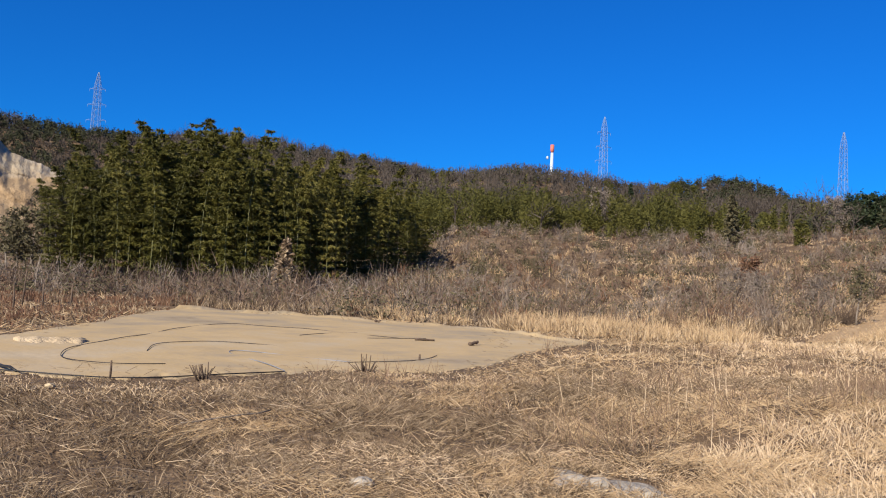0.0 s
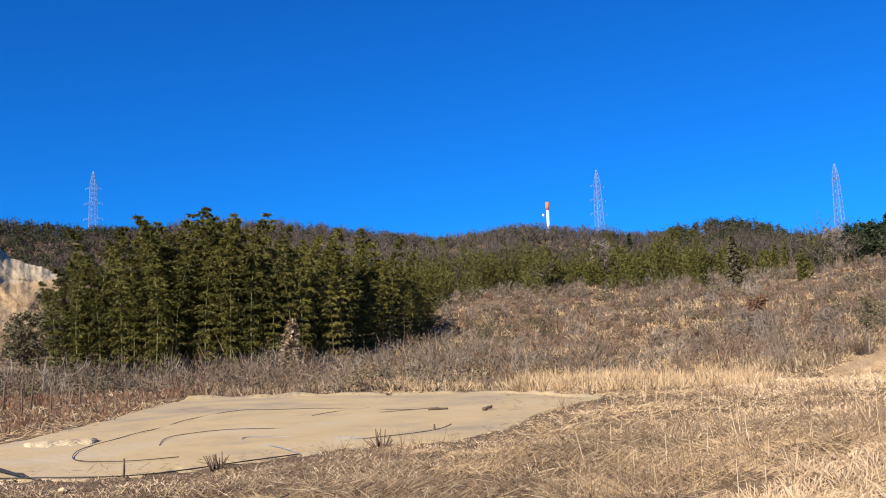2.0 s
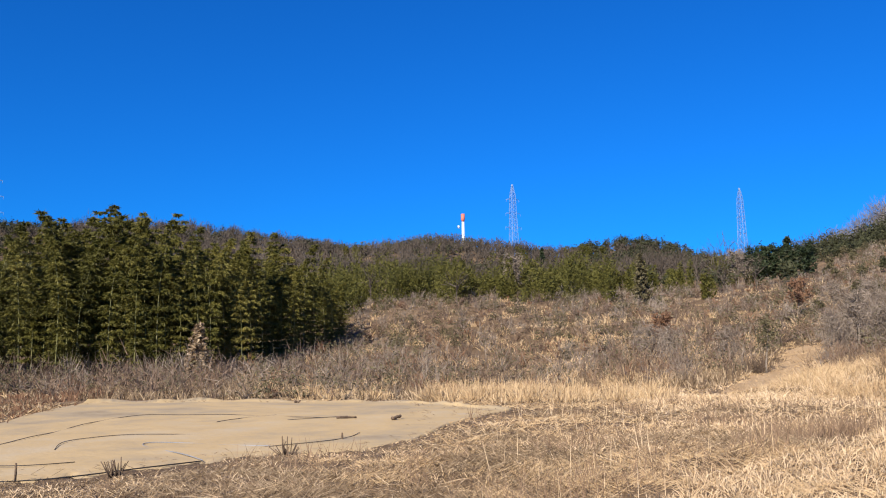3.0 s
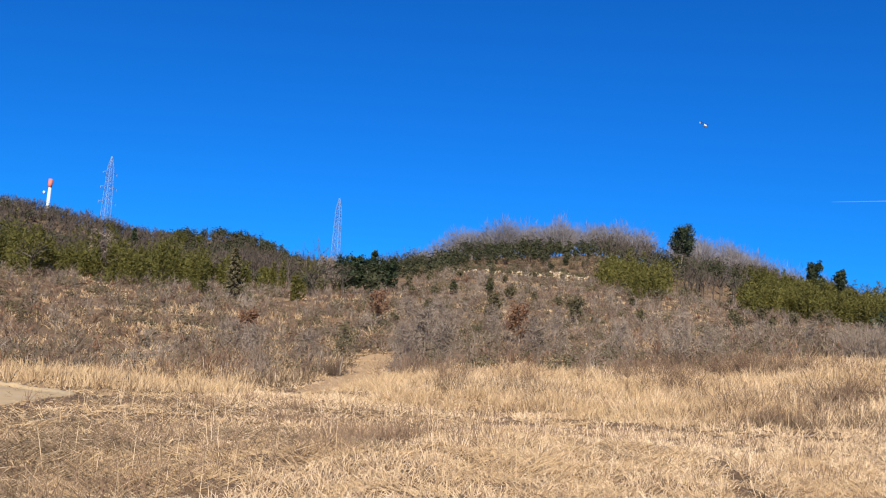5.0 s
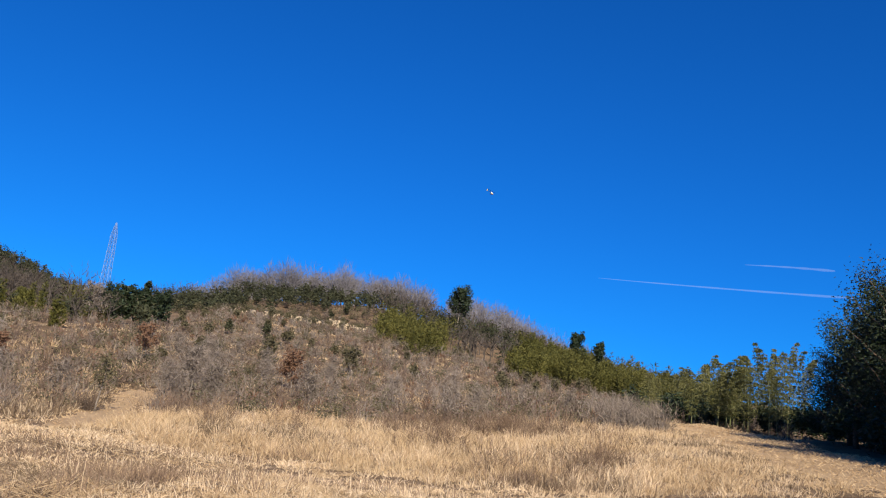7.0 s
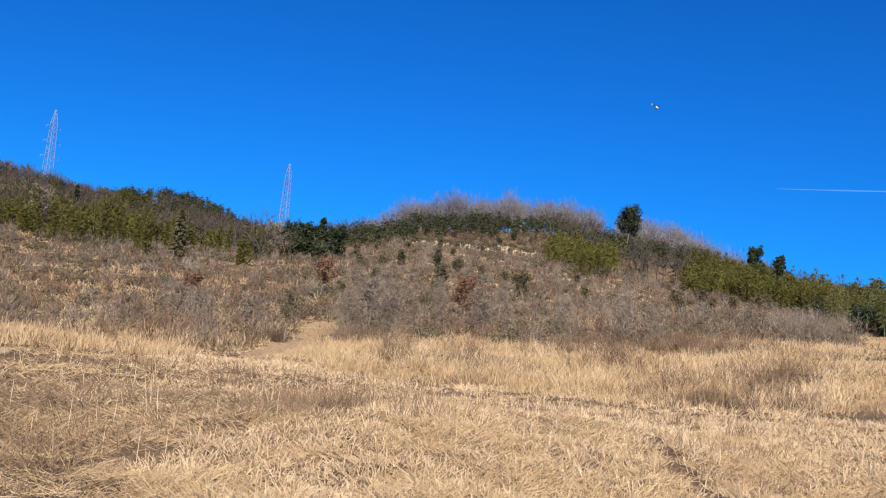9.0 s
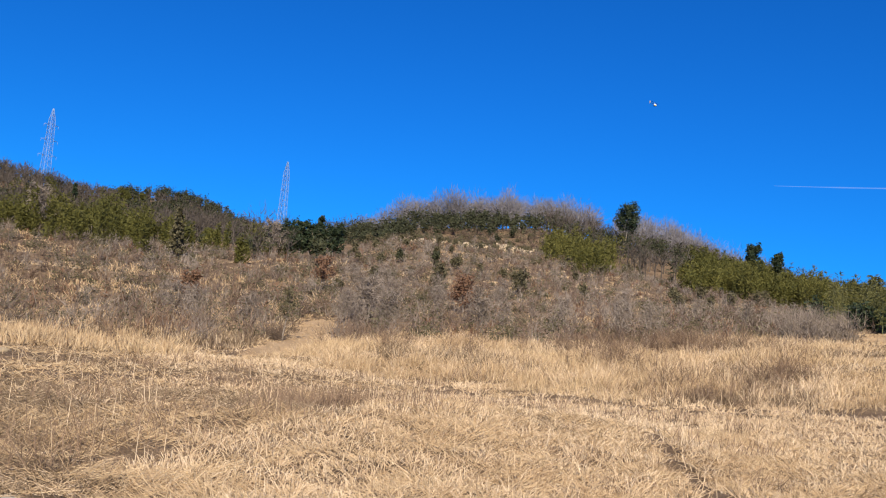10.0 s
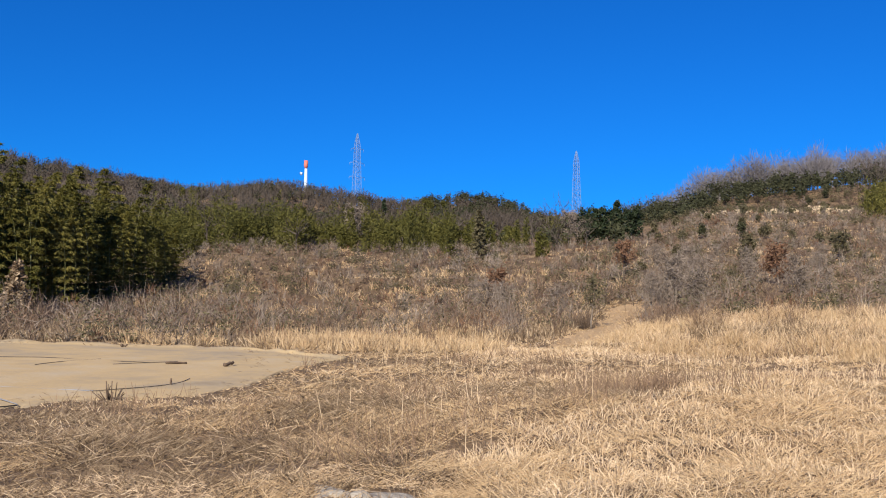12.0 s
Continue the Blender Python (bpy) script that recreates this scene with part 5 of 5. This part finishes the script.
back = [(ccxy[-1] * s, ccz[-1] + dz) for s, dz in ((1.03, 0.3), (1.1, -1.0), (1.2, -4.0))]
allxy = np.concatenate([ccxy] + [b[0][None] for b in back])
allz = np.concatenate([ccz] + [b[1][None] for b in back])
k = (np.arange(len(allz) - 1)[:, None] * 320 + np.arange(319)[None]).ravel()
tagged(mesh_of("sand_cliff", np.concatenate([allxy, allz[..., None]], -1).reshape(-1, 3), np.stack([k, k + 1, k + 321, k + 320], 1)[:, ::-1], CLIFF, smooth=True),
       "pale eroded sand cliff with gullies and a dark hollow", "cliff", kind="structure")

# bare scar on the hill
sa, sv = np.linspace(-21.2, -11.5, 160), np.linspace(0, 1, 50)
SA_, SV_ = np.meshgrid(sa, sv)
SR = 181 + 30 * SV_ + 3 * np.sin(SA_ * 1.7)
sxy = polar(SA_, SR)
keep = 0.5 * bumps(sxy[..., 0], sxy[..., 1], 0.42, 1) + 0.9 * bumps(sxy[..., 0], sxy[..., 1], 1.35, 3) + 0.75 * np.exp(-((SA_ + 18.5) / 1.9) ** 2) + 0.2 * np.exp(-((SA_ + 14.2) / 1.6) ** 2) + 0.4 * bumps(sxy[..., 0], sxy[..., 1], 2.1, 5) - 2.0 * (np.abs(SV_ - 0.5) * 2) ** 6 - 0.45
sz = land(sxy[..., 0], sxy[..., 1]) + np.clip(keep, -0.5, 0.6) * 1.5
k = (np.arange(49)[:, None] * 160 + np.arange(159)[None]).ravel()
tagged(mesh_of("hill_scar", np.concatenate([sxy, sz[..., None]], -1).reshape(-1, 3), np.stack([k, k + 1, k + 161, k + 160], 1)[:, ::-1], PALE_SAND, smooth=True),
       "bare pale sand showing between shrubs on a hill", "ground", kind="structure")

x, y, az, r = scatter(150, -21.5, -11.5, 178, 212, 1.0)
v, f = leafy(x, y, rng.uniform(0.9, 2.0, len(x)), 90, np.full(len(x), 0.3), 1.0, lift=0.0)
tagged(mesh_of("scar_bushes", v, f, OLIVE), "low olive bushes growing over a bare scar", "shrubs", kind="stuff")

# ---- on the sand pad ----


def pad_at(az, el, lift=0.02):
    """The place on the pad that lies at this direction from the eye."""
    r = 2.115 / (math.tan(radians(-el)) + 0.025)
    p = polar(az, r)
    return np.array([p[0], p[1], float(land(p[0], p[1])) + lift])


def hose(pts, mat, label, radius=0.009):
    p = np.array([pad_at(a, e) for a, e in pts])
    s = np.concatenate([[0], np.cumsum(np.linalg.norm(np.diff(p, axis=0), axis=1))])
    u = np.linspace(0, s[-1], max(12, int(s[-1] / 0.25)))
    c = np.stack([np.interp(u, s, p[:, j]) for j in range(3)], 1)
    for _ in range(5):
        c[1:-1] = (c[:-2] + 2 * c[1:-1] + c[2:]) / 4
    c[:, 2] = land(c[:, 0], c[:, 1]) + 0.035 + 0.012 * np.sin(u * 1.7)
    c[:, 0] += 0.03 * np.sin(u * 0.9)
    return tagged(mesh_of("hose", *tube(c, np.full(len(c), radius), 6), mat, smooth=True), label, "hose", "hoses on the sand")


HOSE_LABEL = "black hose laid in a curve on sand"
hose([(36.5, -4.77), (39.1, -4.89), (41.6, -4.67), (42.5, -4.47), (42.2, -4.1), (40.7, -3.63), (37.5, -3.0), (34.8, -2.42), (32.4, -2.23), (27.5, -2.44), (22.3, -2.79)], HOSE, HOSE_LABEL)
hose([(37.6, -4.03), (37.4, -3.7), (36.8, -3.48), (34.4, -3.35), (31.7, -3.44), (29.5, -3.5)], HOSE, HOSE_LABEL)
hose([(29.4, -5.03), (31, -4.5), (33.0, -4.02), (32.8, -3.85), (30, -4.0), (25.5, -4.37)], GREY_HOSE, "faded grey hose looped on sand", 0.012)
hose([(25.5, -4.37), (22.5, -4.25), (20.6, -3.95), (20.0, -3.72)], HOSE, HOSE_LABEL)
hose([(46.2, -5.2), (43.8, -5.43), (39.7, -5.65), (35.2, -5.5), (32, -5.3), (29.4, -5.05)], HOSE, "black hose along the edge of the sand", 0.013)
hose([(28.6, -2.81), (26.8, -2.62), (25.1, -2.49)], HOSE, HOSE_LABEL)
hose([(24.4, -2.83), (22.4, -2.8), (20.8, -2.71)], HOSE, HOSE_LABEL)


def log(name, a, b, radius, mat, label, category="log"):
    a, b = np.array(a), np.array(b)
    s = np.linspace(0, 1, 7)[:, None]
    p = a + (b - a) * s + np.random.default_rng(int(abs(a[0]) * 100)).normal(0, radius * 0.35, (7, 3))
    return tagged(mesh_of(name, *tube(p, radius * np.linspace(1.1, 0.8, 7), 7), mat), label, category)


log("log", pad_at(46.6, -4.75, 0.08), pad_at(44.6, -5.35, 0.06), 0.03, HOSE, "dark log lying across the corner of the sand")
log("plank", pad_at(21.4, -2.83, 0.05), pad_at(20.2, -2.8, 0.04), 0.035, DEADWOOD, "short dark plank lying on sand", "plank")
log("branch", pad_at(18.0, -2.98, 0.06), pad_at(17.4, -2.9, 0.12), 0.05, DEADWOOD, "broken dark branch on sand", "branch")
log("branch", pad_at(24.0, -1.68, 0.06), pad_at(23.6, -1.68, 0.08), 0.05, DEADWOOD, "short dark branch at the edge of sand", "branch")
st0, st1 = on_land(35.4, 11.6, -0.12), on_land(30.1, 12.2, -0.18)
log("stick", st0, st1, 0.011, BARK, "long thin pale stick lying on straw", "stick")
slab_mid = [pad_at(a, -3.55, 0.02) for a in np.linspace(41.0, 44.9, 30)]
slab = []
for j, p in enumerate(slab_mid):
    w = 0.28 * min(1, (j + 0.5) / 3, (29.5 - j) / 3)
    out = p / np.linalg.norm(p[:2])
    out[2] = 0
    w *= 1 + 0.2 * math.sin(j * 0.7)
    slab += [p - out * w * 3.0 - [0, 0, 0.03], p - out * w * 1.6 + [0, 0, 0.06], p + out * w * 1.8 + [0, 0, 0.065], p + out * w * 3.4 - [0, 0, 0.03]]
k = (np.arange(29)[:, None] * 4 + np.arange(3)[None]).ravel()
tagged(mesh_of("sand_ridge", slab, np.stack([k, k + 1, k + 5, k + 4], 1), PALE_SAND, smooth=True), "low spread of pale loose sand on the pad", "sand", kind="stuff")


def stump(at, seed, size, label):
    """A cut clump: short dead stems that fan out of the ground."""
    q = np.random.default_rng(seed)
    t = thing("shrub_stump", at, label, "stump")
    for _ in range(24):
        a, s, ln = q.uniform(0, 6.28), min(1.3, abs(q.normal(0, 0.75))), size * q.uniform(0.45, 1.0)
        d = np.array([math.cos(a) * math.sin(s), math.sin(a) * math.sin(s), math.cos(s)])
        b = np.array([math.cos(a), math.sin(a), 0]) * size * 0.18
        mesh_of("stem", *tube([b - d * 0.05, b + d * ln * 0.5, b + d * ln + q.normal(0, 0.03, 3)], [0.013, 0.011, 0.008], 5), DEADWOOD, t)
    return t


stump(on_land(34.3, 17.1), 3, 0.42, "dark cut shrub stump at the edge of the sand")
stump(on_land(24.4, 19.3), 4, 0.42, "dark cut shrub stump with splayed stems in straw")
stump(on_land(-0.9, 26.5), 6, 0.35, "small dark stump in the straw field")


def stake(at, height, radius, label, lean=0.05):
    return tagged(mesh_of("stake", *tube(np.array([[0, 0, -0.1], [lean * height * 0.5, 0.01, height * 0.5], [lean * height, 0, height]]) + np.array(at), [radius * 1.1, radius, radius * 0.8], 6), DEADWOOD), label, "stake", "stakes")


stake(pad_at(39.6, -5.6, 0), 0.32, 0.02, "short dark stake at the edge of the sand")
stake(pad_at(21.1, -4.06, 0), 0.17, 0.025, "short dark peg standing in sand")
for a, d, h in ((49.6, 36, 0.8), (47.6, 37, 0.75), (46.5, 37.5, 0.7), (45.0, 37, 1.1), (44.6, 39, 1.5), (43.5, 39, 1.0), (42.0, 40, 1.0), (46.0, 40, 1.2)):
    stake(on_land(a, d), h, 0.035, "dark weathered fence stake in dead grass", q.uniform(-0.12, 0.12))


def stone(at, size, label, mat):
    bm = bmesh.new()
    bmesh.ops.create_icosphere(bm, subdivisions=2, radius=size)
    for vert in bm.verts:
        vert.co *= 1 + 0.25 * noise.noise(vert.co * (2.2 / size) + Vector(at))
        vert.co.z *= 0.55
    ob = part("stone", bm, mat, None)
    ob.location = at
    return tagged(ob, label, "stone")


stone(on_land(24.3, 8.4, -0.03), 0.11, "pale angular stone in trampled straw", CLAY)
stone(on_land(42.8, 15.9, -0.03), 0.09, "small pale stone near the sand", PALE_SAND)
stone(on_land(-34.8, 36.0, -0.15), 0.3, "pale grey boulder half hidden in bank grass", CLAY)
for a, d, s in ((47.6, 58, 0.5), (48.6, 60, 0.7), (49.8, 57, 0.45)):
    stone(on_land(a, d, -0.25), s, "pale boulder lying below the cliff scrub", CLAY)
for a, d, s in ((6.4, 8.6, 0.1), (9.6, 8.7, 0.12), (11.0, 8.9, 0.09)):
    stone(on_land(a, d, -0.02), s, "grey stone on bare clay", CLAY)

# ---- at the foot of the cliff ----
bx = on_land(49.1, 148)
toilet = thing("portable_toilet", bx, "dark grey portable toilet with a pale side", "toilet")
turn = radians(30)
part("body", bm_box((1.35, 1.35, 2.5), (0, 0, 1.25), 0.05, turn), BOX_GREY, toilet)
part("roof", bm_box((1.45, 1.45, 0.14), (0, 0, 2.57), 0.05, turn), HAZY_WHITE, toilet, "white roof")
door = part("door", bm_box((0.05, 0.9, 2.0), tuple(Matrix.Rotation(turn, 3, "Z") @ Vector((-0.7, 0, 1.15))), 0.01, turn), HAZY_WHITE, toilet, "pale door")
part("handle", bm_box((0.05, 0.05, 0.2), tuple(Matrix.Rotation(turn, 3, "Z") @ Vector((-0.75, 0.3, 1.15))), 0.01, turn), DARK, door)
ex = on_land(50.7, 146)
digger = thing("excavator", ex, "orange excavator standing below the cliff", "excavator")
cab = part("cab", bm_box((1.4, 1.7, 1.6), (0.7, 0, 1.9), 0.15), ORANGE, digger)
part("engine_cover", bm_box((2.2, 2.2, 1.0), (-1.0, 0, 1.6), 0.2), ORANGE, digger)
for sy in (-1.0, 1.0):
    part("track", bm_box((3.4, 0.5, 0.8), (0, sy, 0.45), 0.2), DARK, digger, "black crawler track")
mesh_of("boom", *tube([[1.2, 0.4, 1.7], [2.6, 0.4, 3.0], [4.2, 0.4, 2.4]], [0.22, 0.26, 0.16], 4), ORANGE, digger)
dipper = mesh_of("arm", *tube([[4.2, 0.4, 2.5], [4.6, 0.4, 1.2]], [0.16, 0.13], 4), ORANGE, digger)
part("bucket", bm_box((0.7, 0.8, 0.6), (4.5, 0.4, 0.8), 0.12), DARK, dipper)
part("window", bm_box((1.0, 1.74, 0.7), (0.8, 0, 2.2), 0.03), BOX_GREY, cab, "dark cab window")

# ---- masts on the ridge ----


def pylon(az, r, top_el, label, seed):
    """A lattice power pylon: four legs, rings of bracing, arms and earth-wire peak."""
    at = on_land(az, r, 0.5)
    h = EYE + r * math.tan(radians(top_el)) - at[2]
    t = thing("pylon", at, label, "pylon", "power pylons")
    t.rotation_euler = (0, 0, radians(20 * seed))
    half = lambda z: np.interp(z / h, [0, 0.45, 0.9, 1.0], [h * 0.085, h * 0.03, h * 0.018, 0.15])
    zs = [0]
    while zs[-1] < h * 0.97:
        zs.append(min(h, zs[-1] + max(2.2, 1.9 * half(zs[-1]))))
    th = 0.085
    for sx, sy in ((1, 1), (1, -1), (-1, 1), (-1, -1)):
        pts = [(sx * half(z), sy * half(z), z) for z in zs]
        mesh_of("leg", *tube(pts, [th * 1.5] * len(pts), 4), HAZY_STEEL, t)
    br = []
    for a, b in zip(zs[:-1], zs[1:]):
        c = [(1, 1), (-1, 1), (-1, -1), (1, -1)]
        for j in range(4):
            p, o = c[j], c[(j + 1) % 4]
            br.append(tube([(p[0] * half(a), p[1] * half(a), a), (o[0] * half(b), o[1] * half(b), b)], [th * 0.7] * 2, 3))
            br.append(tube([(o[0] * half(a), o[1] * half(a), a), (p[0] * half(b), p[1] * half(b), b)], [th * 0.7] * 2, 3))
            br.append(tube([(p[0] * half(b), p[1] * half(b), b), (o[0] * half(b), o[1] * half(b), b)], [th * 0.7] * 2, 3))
    mesh_of("bracing", *join(br), HAZY_STEEL, t)
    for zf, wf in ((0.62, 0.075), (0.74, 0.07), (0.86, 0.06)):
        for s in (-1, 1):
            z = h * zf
            arm = mesh_of("crossarm", *join([tube([(s * half(z), y, z + dz), (s * h * wf, 0, z + 0.2)], [th, th * 0.8], 4) for y, dz in ((0.4, 0), (-0.4, 0), (0.0, 1.2))]), HAZY_STEEL, t)
            mesh_of("insulator", *tube([(s * h * wf, 0, z + 0.2), (s * h * wf, 0, z - 1.6)], [0.1, 0.1], 5), HAZY_STEEL, arm)
    return t


pylon(41.3, 620, 12.3, "tall grey lattice power pylon beyond wooded hill", 1)
pylon(10.1, 600, 11.65, "tall grey lattice power pylon on a wooded ridge", 2)
pylon(-3.8, 620, 10.6, "tall grey lattice power pylon behind a saddle", 3)
ma = on_land(13.3, 560, 0.5)
mh = EYE + 560 * math.tan(radians(9.85)) - ma[2]
mast = thing("radio_tower", ma, "white tower with a red flared top on the ridge", "tower")
mesh_of("shaft", *tube([(0, 0, 0), (0, 0, mh * 0.5), (0, 0, mh - 5)], [1.5, 1.15, 0.85], 12), HAZY_TOWER_PAINT, mast)
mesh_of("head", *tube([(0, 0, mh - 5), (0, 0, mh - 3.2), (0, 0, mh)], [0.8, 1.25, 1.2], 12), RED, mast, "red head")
mesh_of("dish", *tube([(-2.0, -2.0, mh - 8.4), (-2.6, -2.6, mh - 8.4)], [0.9, 1.0], 12), HAZY_TOWER_PAINT, mast)

# ---- in the air ----
hp = way(-26.6, 16.0) * 115 + Vector((0, 0, EYE))
heli = thing("model_helicopter", hp, "small white and yellow model helicopter flying above the field", "helicopter")
heli.rotation_euler = (radians(-6), radians(4), radians(25))
canopy = mesh_of("canopy", *tube([(0.02, 0, -0.02), (0.12, 0, -0.02), (0.3, 0, -0.02), (0.46, 0, -0.05), (0.54, 0, -0.08)], [0.06, 0.11, 0.12, 0.08, 0.02], 10), HAZY_WHITE, heli, smooth=True)
mesh_of("stripe", *tube([(0.1, 0, -0.05), (0.3, 0, -0.06), (0.5, 0, -0.1)], [0.105, 0.115, 0.05], 10), YELLOW, canopy, "yellow canopy stripe", smooth=True)
mesh_of("tail_boom", *tube([(0.05, 0, 0), (-0.75, 0, 0.02)], [0.028, 0.02], 8), DARK, heli)
mesh_of("mast", *tube([(0.12, 0, 0.05), (0.12, 0, 0.24)], [0.015, 0.015], 6), HAZY_STEEL, heli)
for s in (-1, 1):
    blade = bm_box((0.72, 0.06, 0.012), (0.12 + s * 0.38, 0, 0.24), 0.004)
    part("rotor_blade", blade, DARK, heli)
    skid = mesh_of("skid", *tube([(-0.1, s * 0.12, -0.2), (0.3, s * 0.12, -0.2), (0.38, s * 0.12, -0.17)], [0.012] * 3, 6), DARK, heli)
    for sx in (0.0, 0.24):
        mesh_of("skid_strut", *tube([(sx, s * 0.05, -0.08), (sx, s * 0.12, -0.2)], [0.01, 0.01], 5), DARK, skid)
part("tail_fin", bm_box((0.1, 0.012, 0.24), (-0.74, 0, 0.06), 0.004), YELLOW, heli)
part("tail_rotor", bm_box((0.03, 0.008, 0.26), (-0.76, 0.04, 0.04), 0.003), DARK, heli)


def contrail(a0, a1, r, width, label):
    (az0, el0), (az1, el1) = a0, a1
    s = np.linspace(0, 1, 40)
    p = np.array([way(az0 + (az1 - az0) * t, el0 + (el1 - el0) * t + 0.05 * math.sin(t * 3)) * r for t in s])
    w = width * np.interp(s, [0, 0.25, 0.95, 1], [0.15, 0.55, 1, 0.6]) * (1 + 0.15 * np.sin(s * 31))
    return tagged(mesh_of("contrail", *tube(p, w, 8), VAPOUR, smooth=True), label, "contrail", kind="structure")


contrail((-34.0, 11.35), (-49.0, 11.1), 3600, 4.4, "thin white vapour trail across the blue sky")
contrail((-42.8, 12.78), (-47.9, 12.62), 3700, 5.0, "short white vapour trail in the sky")
